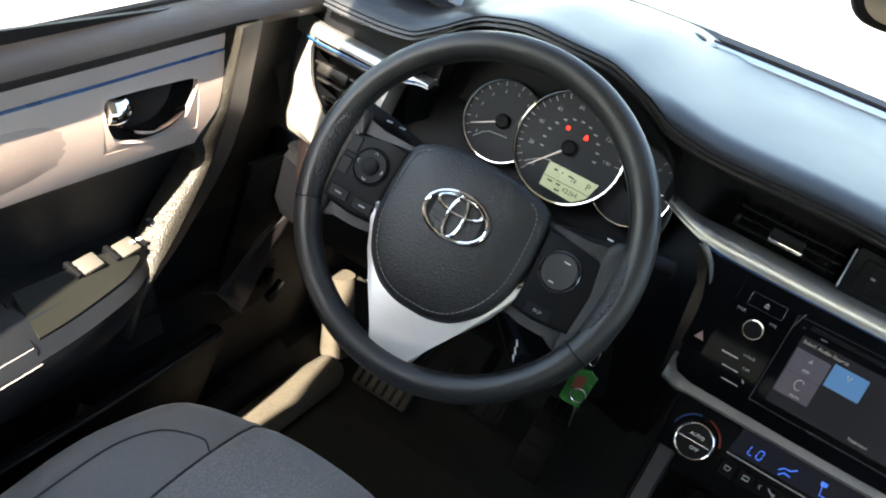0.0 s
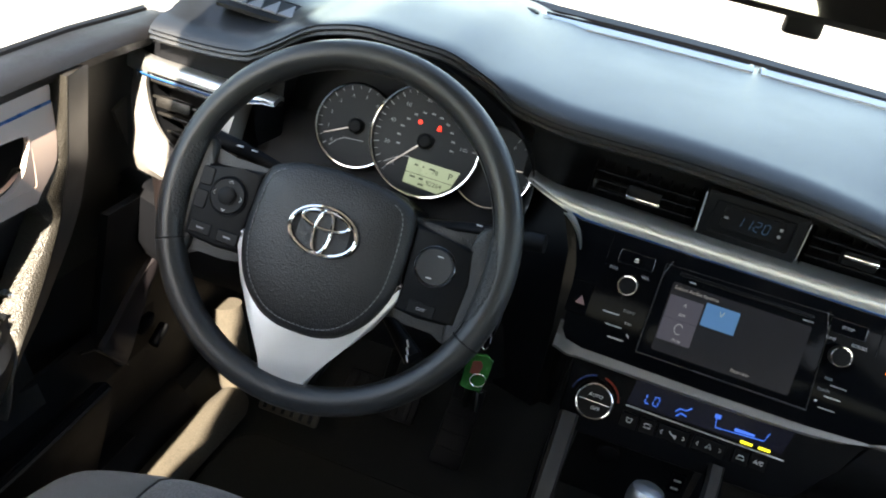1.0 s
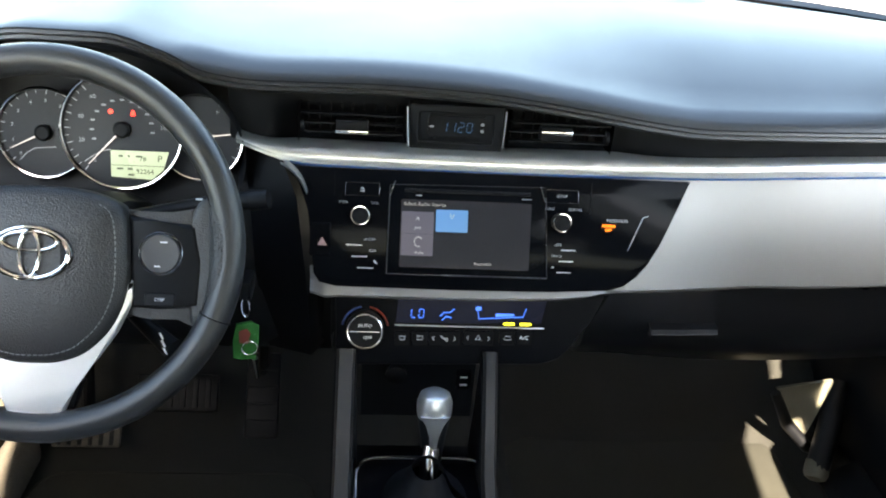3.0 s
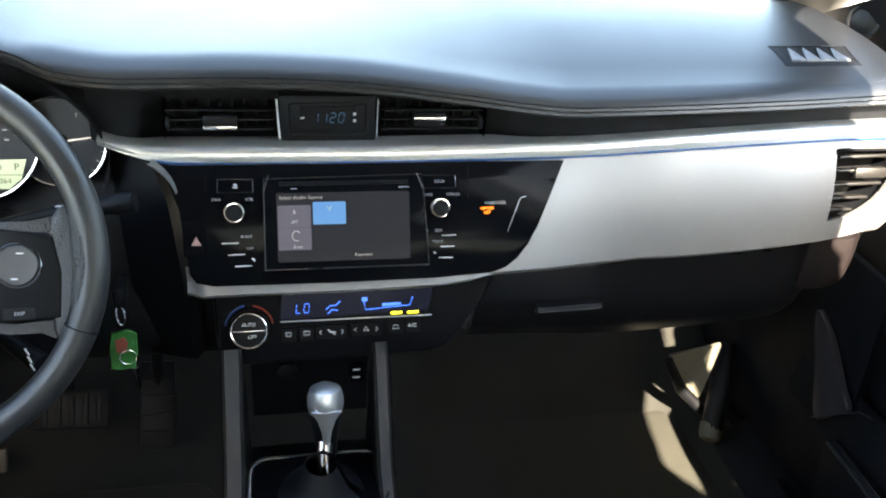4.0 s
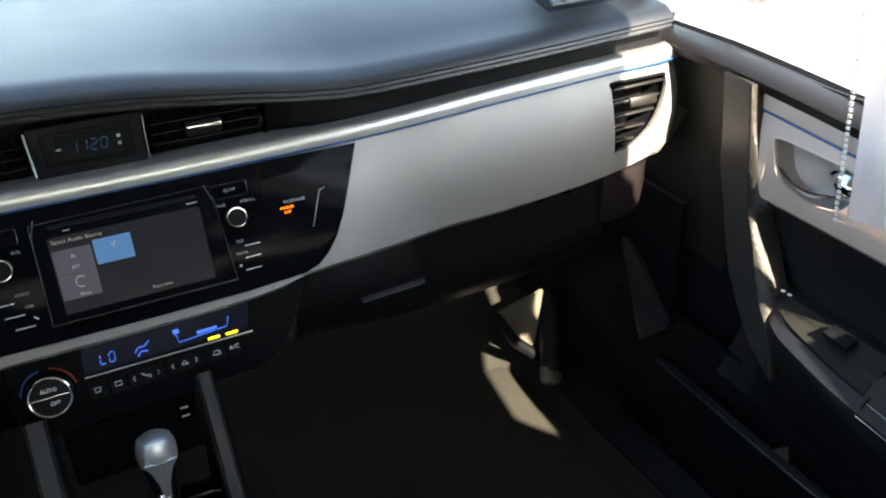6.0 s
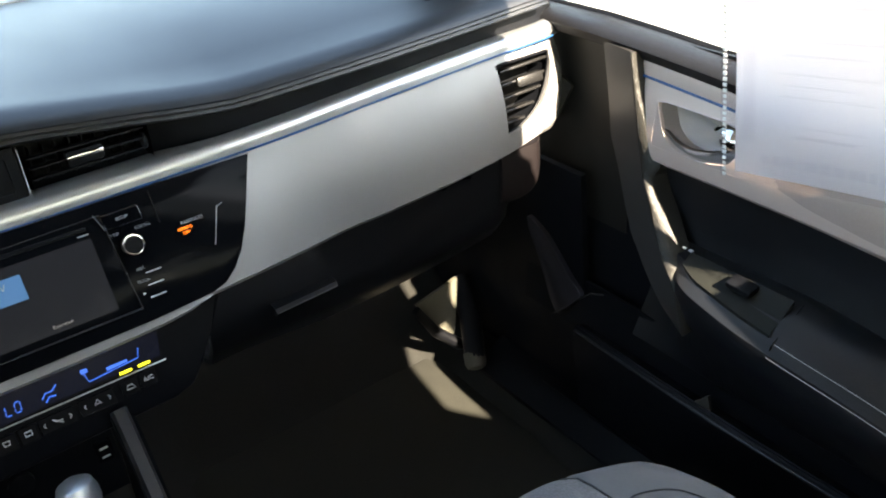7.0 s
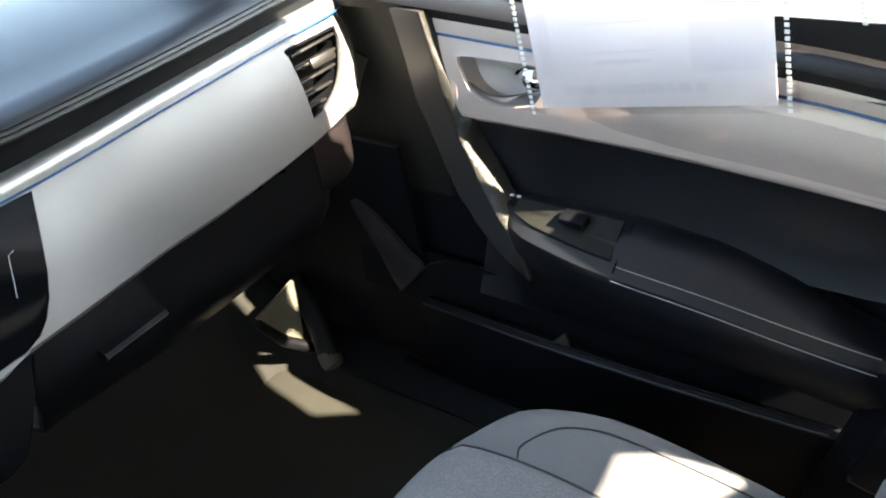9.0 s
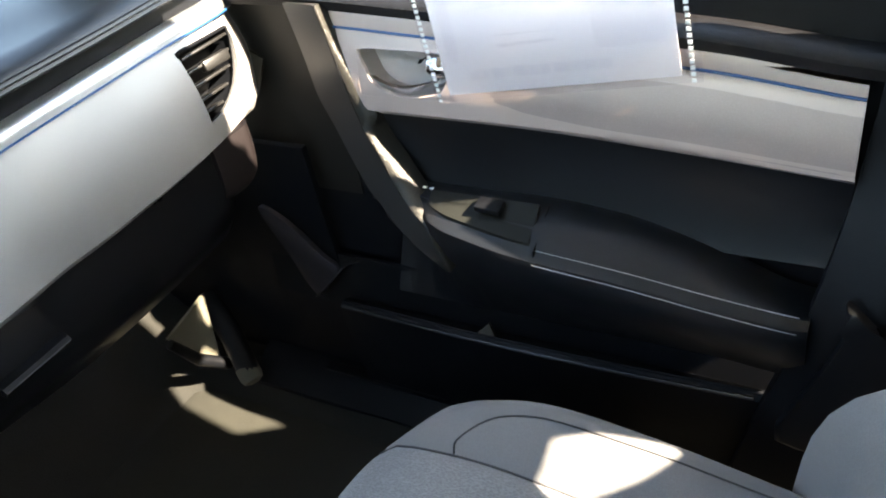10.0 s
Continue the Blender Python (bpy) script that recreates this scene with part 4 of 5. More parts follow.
# ---- doors ----
def door(s):
    """A front door; s: +1 passenger side, -1 driver side."""
    right = s > 0
    d = thing("front_door", "closed black front door with champagne grey panel and armrest" if right else "closed black front door with grey panel and window switches", "car door", "front doors")
    X = lambda x, y, z: (s * x, y, z)
    Y0, Y1 = .10, -.62
    ys = span(Y0, Y1, 36)
    blue = curve((-.62, .612), (-.526, .617), (-.384, .636), (-.119, .654), (.03, .664), (.11, .668))
    low = curve((-.62, .521), (-.512, .528), (-.361, .541), (-.183, .551), (-.012, .553), (.1, .553))
    # belt and upper skin
    rows = [[X(.722, y, blue(y) + .022), X(.710, y, blue(y) + .028), X(.692, y, blue(y) + .0305), X(.676, y, blue(y) + .029), X(.666, y, blue(y) + .0245), X(.664, y, blue(y) + .021), X(.668, y, blue(y) + .014), X(.678, y, blue(y) + .011)] for y in span(.24, Y1, 40)]
    part("belt_rail", sheet(rows, (s * .004, 0, -.006)), M_BELT, d, "padded dark belt rail")
    # light panel with grab cup
    def surf(y, z):
        a, b = blue(y) - .012, low(y)
        k = min(1, max(0, (a - z) / (a - b)))
        return .673 - .013 * k - .005 * math.sin(math.pi * k) + .012 * ease(b + .010, b, z)

    hy0, hy1, hz0, hz1 = -.127, -.010, .580, .633
    yy = sorted(set(span(.035, hy1, 6) + span(hy1, hy0, 12) + span(hy0, -.515, 24)), reverse=True)
    if right:
        front = curve((.54, -.0095), (.566, -.0085), (.604, .008), (.66, .021))
    else:
        front = curve((.54, -.0095), (.560, -.0090), (.60, .020), (.655, .029))
    meet = lambda y, z: y if y <= hy1 else hy1 + (y - hy1) * (front(z) - hy1) / (.035 - hy1)
    rows = [[X(surf(y, z), meet(y, z), z) for z in span(blue(y) - .012, hz1, 4) + span(hz1, hz0, 6)[1:] + span(hz0, low(y), 6)[1:]] for y in yy]
    hole = lambda i, j: yy[i] <= hy1 + 1e-6 and yy[i + 1] >= hy0 - 1e-6 and 4 <= j < 10
    part("light_panel", sheet(rows, (s * .006, 0, 0), hole), M_DOORSMOOTH, d, "smooth silver panel frame")
    rows = []
    for y in span(-.136, -.515, 40):
        top = blue(y) - .019 - .004 * ease(-.30, -.14, y)
        bot = low(y) + .013 + .010 * ease(-.30, -.14, y)
        zs = span(top, bot, 10)
        rows.append([X(surf(y, z) - .0010 * math.sin(math.pi * i / 10) * ease(-.14, -.22, y) + .0003, y, z) for i, z in enumerate(zs)])
    part("grained_inset", sheet(rows, (s * .003, 0, 0)), M_DOORSILVER, d, "grained champagne grey inset")
    line = [X(.6715, y, blue(y) - .0095) for y in span(.024, -.515, 24)]
    part("accent_line", tube(line, .0016, 8), M_BLUE, d, "blue accent line")
    rows = [[X(.682, y, blue(y) + .0145), X(.675, y, blue(y) + .0105), X(.6725, y, blue(y) + .001), X(.6725, y, blue(y) - .0085), X(.678, y, blue(y) - .010)] for y in span(.026, -.515, 20)]
    part("silver_edge", sheet(rows, (s * .004, 0, 0)), M_DOORSMOOTH, d, "satin silver edge")
    rows = [[X(.676, y, blue(y) - .010), X(.6735, y, blue(y) - .0112), X(.676, y, blue(y) - .0125)] for y in span(.026, -.515, 20)]
    part("line_groove", sheet(rows, (s * .004, 0, 0)), M_SATIN, d)
    # grab cup with lever
    ring = fine([(-.124, .612), (-.124, .627), (-.108, .6305), (-.059, .632), (-.016, .632), (-.011, .627), (-.016, .616), (-.027, .597), (-.045, .585), (-.075, .5815), (-.108, .5875), (-.119, .597)], 5)
    cy, cz = -.072, .608

    def rim_box(p):
        """The point of the opening's border that lies outward of an edge point."""
        dy, dz = p[0] - cy, p[1] - cz
        k = min((hy1 + .003 - cy) / dy if dy > 0 else (hy0 - .003 - cy) / dy if dy < 0 else 9, (hz1 + .003 - cz) / dz if dz > 0 else (hz0 - .003 - cz) / dz if dz < 0 else 9)
        return cy + dy * k, cz + dz * k

    rows = [[X(surf(*rim_box(p)) + .0007, *rim_box(p)), X(surf(*p) - .0004, *p), X(surf(*p) + .002, cy + (p[0] - cy) * .97, cz + (p[1] - cz) * .95)] for p in ring + ring[:1]]
    part("cup_bezel", sheet(rows, (s * .002, 0, 0)), M_DOORSMOOTH, d, "smooth silver bezel")
    rows = [[X(surf(*p) + h, cy + (p[0] - cy) * k, cz + (p[1] - cz) * k) for k, h in ((.98, .001), (.95, .012), (.88, .024), (.6, .030), (.05, .031))] for p in ring + ring[:1]]
    cup = part("handle_cup", sheet(rows, (s * .002, 0, 0)), M_CUP if right else M_SATIN, d, "recessed grey handle cup" if right else "recessed dark handle cup")
    part("lever", sheet([[X(.664 - .010 * math.sin(math.pi * u) + .006 * v, -.112 + .088 * u, .603 - .008 * math.sin(math.pi * u) - .007 * v * math.sin(math.pi * (.1 + .8 * u))) for v in span(0, 1, 4)] for u in span(0, 1, 20)], (s * .004, 0, .001)), M_CHROME, cup, "chrome door lever")
    part("lock_knob", sheet([[X(.660 + .008 * (v * 2 - 1) ** 2 - .003 * math.sin(math.pi * u), -.122 + .022 * u, .603 + .024 * v) for v in span(0, 1, 8)] for u in span(0, 1, 6)], (s * .006, 0, 0)), M_CHROME, cup, "bright lock knob")
    # boomerang pull trim
    if right:
        oy = curve((.390, -.098), (.422, -.050), (.449, -.016), (.466, .004), (.528, .041), (.57, .061), (.61, .067), (.69, .082))
        my = curve((.390, -.120), (.415, -.106), (.434, -.093), (.455, -.067), (.484, -.042), (.517, -.023), (.54, -.008), (.602, .008), (.69, .026))
        iy = curve((.390, -.122), (.415, -.109), (.434, -.097), (.467, -.069), (.495, -.047), (.530, -.021), (.540, -.0185), (.548, -.021), (.554, -.0245), (.57, -.016), (.604, -.002), (.64, .012), (.69, .025))
    else:
        oy = curve((.390, -.118), (.416, -.099), (.432, -.063), (.465, -.005), (.519, .052), (.55, .070), (.587, .078), (.69, .078))
        my = curve((.390, -.120), (.415, -.106), (.439, -.084), (.466, -.046), (.504, -.010), (.552, .020), (.602, .029), (.69, .030))
        iy = curve((.390, -.122), (.415, -.110), (.452, -.075), (.49, -.039), (.525, -.006), (.537, .001), (.547, -.003), (.559, -.011), (.568, -.005), (.60, .020), (.655, .028), (.69, .029))
    out_x = curve((.34, .606), (.40, .609), (.43, .620), (.47, .638), (.52, .650), (.56, .656), (.70, .657))
    face, grain = [], []
    for z in span(.682, .392, 80):
        a, m, x = oy(z), my(z), out_x(z)
        b = min(iy(z), m - .0006)
        face.append([X(x + .050, a + .012, z), X(x + .032, a + .008, z), X(x + .016, a, z), X(x + .012, a - .002, z), X(x + .0008, m + .003, z)])
        grain.append([X(x + .0008, m + .002, z), X(x, m, z), X(x + .002, m - (m - b) * .5, z), X(x + .008, b + .001, z), X(x + .028, b, z)])
    part("trim_face", sheet(face, (s * .006, 0, 0)), M_TRIMFACE, d, "smooth grey brown trim edge")
    part("pull_trim", sheet(grain, (s * .006, 0, 0)), M_TRIM, d, "grained grey curved pull trim")
    # dark insert
    rows = [[X(.674, y, low(y) + .004), X(.684, y, low(y) - .015), X(.686, y, low(y) - .05), X(.684, y, .455), X(.676, y, .43)] for y in span(.02, -.515, 20)]
    part("front_cover", sheet([[X(.697, y, z) for z in span(.69, .42, 6)] for y in span(.245, .05, 6)], (s * .003, 0, 0)), M_HINGE, d, "tan brown front cover")
    part("dark_insert", sheet(rows, (s * .005, 0, 0)), M_ARM, d, "black padded insert")
    # armrest
    at = curve((-.60, .398), (-.495, .408), (-.405, .417), (-.321, .427), (-.223, .436), (-.10, .452), (.02, .46))
    back = curve((-.60, .390), (-.484, .400), (-.391, .434), (-.303, .455), (-.215, .463), (-.06, .462), (.02, .46))
    inner = curve((-.50, .612), (-.485, .607), (-.44, .606), (-.20, .606), (-.12, .613), (-.09, .625), (-.06, .645), (-.03, .660), (.02, .670))
    rows = []
    for y in span(.0, -.497, 36):
        zt, xi, zb = at(y), inner(y), back(y)
        rows.append([X(.684, y, zb), X(.668, y, zb + .002), X((xi + .66) / 2, y, (zt + zb) / 2 + .006), X(xi + .008, y, zt + .001), X(xi, y, zt - .006), X(xi - .002, y, zt - .02), X(xi + .006, y, zt - .05), X(xi + .03, y, zt - .09), X(.664, y, .30)])
    arm = part("armrest", sheet(rows, (s * .005, 0, -.003)), M_ARM, d, "black padded armrest")
    for dz, dx in ((.0025, .010), (-.009, -.001)):
        part("stitching", tube([X(inner(y) + dx, y, at(y) + dz) for y in span(-.225, -.488, 40)], .0006, 5), M_THREAD, arm, "pale stitched seam")
    part("armrest_joint", tube([X(.662, -.225, back(-.225) + .003), X((inner(-.225) + .66) / 2, -.225, at(-.225) + .014), X(inner(-.225) + .006, -.225, at(-.225) + .002), X(inner(-.225), -.225, at(-.225) - .02)], .001, 5), M_SATIN, arm)
    # switch plate
    plate = part("switch_plate", sheet([[X(inner(y) + .012 + (.655 - inner(y) - .012) * u, y, at(y) + .004 + (back(y) - at(y)) * u + .004) for u in span(0, 1, 5)] for y in span(-.085, -.218, 12)], (0, 0, -.006)), M_PLATE, d, "black switch plate")
    if right:
        part("window_switch", box(.020, .030, .008, pose(s * .640, -.165, .470, 5, -s * 8, 0), .002), M_BLACK, plate)
    else:
        for y in (-.093, -.139):
            part("window_switch", box(.019, .023, .006, pose(s * .652, y, .4695, 9, -s * 8), .002), material("grey switch", (0.13, 0.125, 0.115), 0.45, metal=0.3) if y > -.1 else bpy.data.materials["grey switch"], plate, "grey window switch")
            part("switch_well", box(.022, .006, .012, pose(s * .654, y - .016, .466, 6, -s * 8), .002), M_SATIN, plate)
        part("lock_switch", box(.012, .012, .008, pose(s * .664, -.048, .476, 6, -s * 8), .002), M_CHROME, plate, "bright lock switch")
    for i in range(2):
        part("lock_mark", box(.004, .005, .001, pose(s * .650, -.079 - i * .009, .476), .0003), M_WHITE, plate)
    # lower door and pocket
    rows = [[X(.676, y, .33), X(.672, y, .30), X(.668, y, .250)] for y in span(.22, -.48, 20)]
    part("pocket_back", sheet(rows, (s * .005, 0, 0)), M_BLACK, d)
    bulge = lambda y: .012 * math.sin(math.pi * min(1, max(0, (y + .50) / .70)))
    rows = [[X(.664, y, .263), X(.655 - bulge(y), y, .271), X(.648 - bulge(y), y, .265), X(.650 - bulge(y), y, .235), X(.655 - bulge(y) * .6, y, .18), X(.665, y, .10), X(.69, y, .085)] for y in span(.09, -.50, 30)]
    pk = part("map_pocket", sheet(rows, (s * .004, 0, 0)), M_BLACK, d, "black map pocket")
    # Lip a little paler than the pocket.
    part("pocket_lip", tube([X(.6475 - bulge(y), y, .2695) for y in span(.085, -.45, 30)], .0020, 6), M_RIM, pk, "thin grey lip")
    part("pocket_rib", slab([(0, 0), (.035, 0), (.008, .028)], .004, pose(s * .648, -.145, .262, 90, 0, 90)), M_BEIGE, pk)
    # outer skin closes the door
    part("door_skin", sheet([[X(.738, y, .652), X(.78, y, .54), X(.79, y, .35), X(.74, y, .06), X(.70, y, .06)] for y in span(.46, -.64, 8)], (s * .01, 0, 0)), M_BODY, d, "painted outer skin")
    part("inner_skin", sheet([[X(.70, y, .69), X(.70, y, .30), X(.70, y, .06)] for y in span(.24, -.64, 8)], (s * .004, 0, 0)), M_BLACK, d)
    # window
    wf = lambda y: 1.08 - .10 * ease(-.1, .35, y) * 2.2
    rows = [[X(.715 - .19 * ((z - .70) / .40), y, z) for z in span(blue(y) + .022, max(blue(y) + .05, wf(y)), 4)] for y in span(.24, -.60, 16)]
    g = part("window_pane", sheet(rows, (s * .003, 0, 0)), M_PANE, d, "clear side window pane")
    g.visible_shadow = False
    part("window_seal", tube([X(.718, y, blue(y) + .026) for y in span(.24, -.60, 20)], .005, 6), M_SATIN, d)
    return d


M_PLATE = material("matt black switch plate", (0.012, 0.0128, 0.0112), 0.5, grain=0.2, grain_scale=700, bump=0.1, spec=0.2)
M_CUP = material("grey cup plastic", (0.30, 0.275, 0.265), 0.45, metal=0.2, grain=0.1, grain_scale=900, bump=0.15)
M_HINGE = material("tan brown plastic", (0.0090, 0.0078, 0.0056), 0.55, grain=0.2, grain_scale=700, bump=0.2, spot=0.15)
M_BODY = material("silver grey car paint", (0.35, 0.36, 0.37), 0.25, metal=0.6, coat=1.0, spot=0.02)
door(1)
door(-1)


# ---- body: roof, pillars, windscreen ----
def side_x(z):
    return .725 - .20 * max(0, (z - .70)) / .42


# Roof edge is unseen; its bends are set to shape the sun patches.
sun_rail_x = curve((-2.0, .52), (-1.50, .585), (-1.43, .560), (-1.40, .490), (-1.385, .470), (-1.315, .436), (-1.245, .452), (-1.215, .50), (-1.185, .53), (-1.11, .560), (-1.03, .585), (-.91, .603), (-.80, .626), (-.70, .630), (-.55, .616), (-.37, .606), (-.15, .610), (.02, .616), (.10, .612))
def rail_at(side, y):
    return side * (sun_rail_x(y) - .036 * ease(-.35, -.70, y) if side < 0 else sun_rail_x(y) + .032 * ease(-.60, -.64, y) * ease(-.825, -.80, y))


roof = tagged(part("ceiling", sheet([[(abs(k) * (rail_at(1 if k > 0 else -1, y) - (.02 if k > 0 else -.02)), y, 1.155 - .04 * k * k - .05 * ease(-.2, .12, y)) for k in span(-1, 1, 12)] for y in span(.10, -2.0, 60)], (0, 0, .03)), M_LINER), "beige cloth headliner under the roof, edges bent to shape sunlight", "ceiling", kind="structure")
# Upper pillar, unseen, is leaned back and notched to shape the sunlight.
lean = curve((.06, -.165), (.24, -.125), (.36, -.092), (.526, -.058), (.65, -.045), (.78, -.02), (.86, .12), (.93, .34), (1.1, .42))
for s in (1, -1):
    a, b = Vector((s * .70, .50, .735)), Vector((s * .572, -.02, 1.09))
    pts = [a + (b - a) * u + Vector((0, 0, .03 * math.sin(math.pi * u))) for u in span(0, 1, 14)]
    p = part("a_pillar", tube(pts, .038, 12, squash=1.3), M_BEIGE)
    tagged(p, "beige plastic windscreen pillar beside the dashboard", "pillar", "windscreen pillars", "structure")
    sail = thing("mirror_sail_panel", "black corner panel with round tweeter grille", "speaker", "corner panels")
    part("corner_cover", sheet([[(s * (.712 - .03 * v), .27 + .17 * u - .03 * v, .722 + .105 * v * (1 - u * .75)) for v in span(0, 1, 5)] for u in span(0, 1, 6)], (s * .01, .0, 0)), M_SATIN, sail)
    tm = pose(s * .690, .335, .757, 78, 0, -s * 62)
    part("tweeter_ring", tube([tm @ Vector((.020 * math.cos(q), .020 * math.sin(q), 0)) for q in span(0, 2 * math.pi, 28)[:-1]], .0028, 8, closed=True), M_BLACK, sail)
    part("tweeter_grille", lathe([(.0195, -.004), (.0195, .0), (.012, .003), (.004, .004)], tm, 24), M_BLACK, sail)
    bp = part("b_pillar", sheet([[(s * (side_x(z) - .050 + .045 * ease(.78, .88, z) * (1 - 1.45 * ease(.3, .8, u)) - .050 * ease(.56, .42, z) - .02 * math.sin(math.pi * u)), -.575 - (.14 + .44 * ease(.7, .85, z) - .36 * ease(.92, .99, z)) * u - lean(z) - (.16 * ease(.88, .93, z) if s < 0 else 0), z) for u in span(0, 1, 6)] for z in span(.06, 1.10, 24)], (s * .03, 0, 0)), M_BLACK)
    tagged(bp, "dark plastic door pillar behind the front door, top bent for sunlight", "pillar", "door pillars", "structure")
    cap = slab([(y, z) for y, z in fine([(-.527, .452), (-.560, .420), (-.600, .384), (-.610, .300), (-.560, .270), (-.480, .270), (-.500, .335), (-.523, .398), (-.530, .425)], 3)], .014, Matrix(((0, 0, -s, s * .604), (1, 0, 0, 0), (0, 1, 0, 0), (0, 0, 0, 1))), .006, 3)
    part("belt_cover", cap, M_GLOVE, bp, "glossy black belt cover at the foot of the pillar")
    rp = part("rear_side", sheet([[(s * side_x(z), y, z) for z in span(.05, .72, 5)] for y in span(-.72, -2.0, 6)], (s * .04, 0, 0)), M_BLACK)
    tagged(rp, "dark rear side trim of the cabin", "wall", kind="structure")
    rail = part("roof_rail", tube([(rail_at(s, y) - s * .026, y, 1.10) for y in span(.0, -2.0, 80)], .026, 10), M_LINER)
    tagged(rail, "unseen beige cloth-covered roof rail, bent to shape sunlight", "trim", kind="structure")
# Rear glass is unseen; its tint is added to cut the cabin's light.
for s in (1, -1):
    q = part("rear_side_window", sheet([[(s * side_x(z), y, z) for z in span(.72, 1.10, 3)] for y in span(-.72, -2.0, 4)], (s * .004, 0, 0)), M_TINT)
    q.visible_shadow = False
    tagged(q, "unseen rear side window, dark tint added to dim the cabin", "window", kind="structure")
q = part("rear_window", sheet([[(x, -2.0, z) for z in span(.80, 1.15, 3)] for x in span(-.60, .60, 4)], (0, -.004, 0)), M_TINT)
tagged(q, "unseen rear window, dark tint added to dim the cabin", "window", kind="structure")
rear = tagged(part("wall_rear", sheet([[(x, -2.0, z) for z in span(.05, .80, 3)] for x in span(-.72, .72, 4)], (0, -.04, 0)), M_BLACK), "dark rear end of the cabin", "wall", kind="structure")
ws = part("windscreen", sheet([[(x * (1 - .22 * v), base_y(x) + .02 + (.02 - base_y(x)) * v + (-.10 * x * x) * v, .748 + .382 * v + .02 * math.sin(math.pi * v)) for v in span(0, 1, 10)] for x in span(-.70, .70, 16)], (0, .004, .004)), M_PANE)
ws.visible_shadow = False
tagged(ws, "clear sloping windscreen", "windscreen", kind="structure")
fr = part("screen_border", sheet([[(x, base_y(x) - .080 + .024 * v, .7525 + .0035 * v) for v in span(0, 1, 3)] for x in span(-.70, .70, 40)], (0, .002, -.006)), M_PIANO)
tagged(fr, "black border along the foot of the windscreen", "trim", kind="structure")
bar = thing("defroster_grille", "long slotted windscreen defroster grille", "air vent")
slot_y = curve((-.34, .485), (-.29, .499), (-.15, .523), (0, .540), (.25, .553), (.40, .545))
# Silver on the slots stands in for the sky they reflect.
for x0, x1 in ((-.30, -.018), (-.008, .37)):
    part("slot", sheet([[(x, slot_y(x) - .016 + .032 * v, .7580 + .0045 * math.sin(math.pi * v)) for v in span(0, 1, 6)] for x in span(x0, x1, 24)], (0, 0, -.004)), M_SILVER, bar, "slot edge in silver for the reflected sky")
    part("slot_gap", tube([(x, slot_y(x) + .002, .7628) for x in span(x0 + .006, x1 - .006, 24)], .0022, 6), M_SATIN, bar)
sensor = thing("light_sensor", "small round light sensor on the dash top", "sensor")
part("dome", lathe([(.013, 0), (.012, .004), (.006, .006)], pose(-.312, .472, .762), 20), M_SATIN, sensor)
part("base_plate", slab([(x * 1.0, y * .55) for x, y in disc(.034, 24)], .003, pose(-.314, .470, .7595, 0, 0, 24), .0012, 1), M_PAD, sensor)


def corner_defroster(s):
    v = thing("side_defroster", "small black defroster outlet with triangular ribs", "air vent", "side defrosters")
    m = pose(s * .562, .236, .7405, 9, -s * 2, -s * 4)
    part("frame", sheet([[m @ Vector((a * .0475, b * .0265, .0006)) for a, b in ((-1, -1), (1, -1), (1.08, 1), (-1.08, 1))], [m @ Vector((a * .043, b * .021, .0030)) for a, b in ((-1, -1), (1, -1), (1.1, 1), (-1.1, 1))]], (0, 0, -.004), closed=True), M_BLACK, v)
    part("well", slab([(-.044, -.022), (.044, -.022), (.048, .022), (-.048, .022)], .002, m @ pose(0, 0, .0002)), M_SATIN, v)
    for i in range(4):
        x = -.027 + i * .018
        part("rib", slab([(x - .0085, -.017), (x + .0085, -.017), (x, .015)], .003, m @ pose(0, 0, .0016), .0005, 1), material("pale grey rib", (0.11, 0.12, 0.14), 0.5) if i == 0 and s > 0 else bpy.data.materials["pale grey rib"], v)


corner_defroster(1)
corner_defroster(-1)

# ---- inside mirror ----
mirror = thing("rear_view_mirror", "inside rear-view mirror with black frame and tab", "mirror")
mm = pose(-.05, .02, .937, 84, 0, 8)
part("housing", slab(rounded(.245, .065, .022, 6), .022, mm @ pose(0, 0, -.022), .004), M_SATIN, mirror)
part("glass", slab(rounded(.236, .056, .02, 6), .001, mm @ pose(0, 0, .0008)), material("mirror silver", (0.8, 0.8, 0.8), 0.02, metal=1.0, rough_var=0.01), mirror, "mirror glass", smooth=False)
part("day_night_tab", box(.026, .014, .012, mm @ pose(-.008, -.037, -.010), .003), M_SATIN, mirror)
part("stem", tube([mm @ Vector((0, 0, -.02)), mm @ Vector((0, .04, -.06)), (.0, .13, 1.075)], .009, 10), M_SATIN, mirror)

# ---- floor ----
rows = []
for x in span(-.70, .70, 40):
    t = ease(.10, .16, abs(x))
    edge = .06 * ease(.60, .67, abs(x))
    rows.append([(x, y, .035 + .04 * (1 - t) + edge + max(0, y - .42) * .9 * 1.0 + .004 * noise.noise((x * 9, y * 9, 0))) for y in span(.85, -2.0, 50)])
tagged(part("floor", sheet(rows, (0, 0, -.02)), M_CARPET_SHADE), "beige grey carpet floor of the car, darkened for shade", "floor", kind="structure")
tagged(part("wall_front", sheet([[(x, .62 + .15 * v, .15 + .55 * v) for v in span(0, 1, 4)] for x in span(-.72, .72, 6)], (0, .02, 0)), M_BLACK), "dark bulkhead behind the dashboard", "wall", kind="structure")
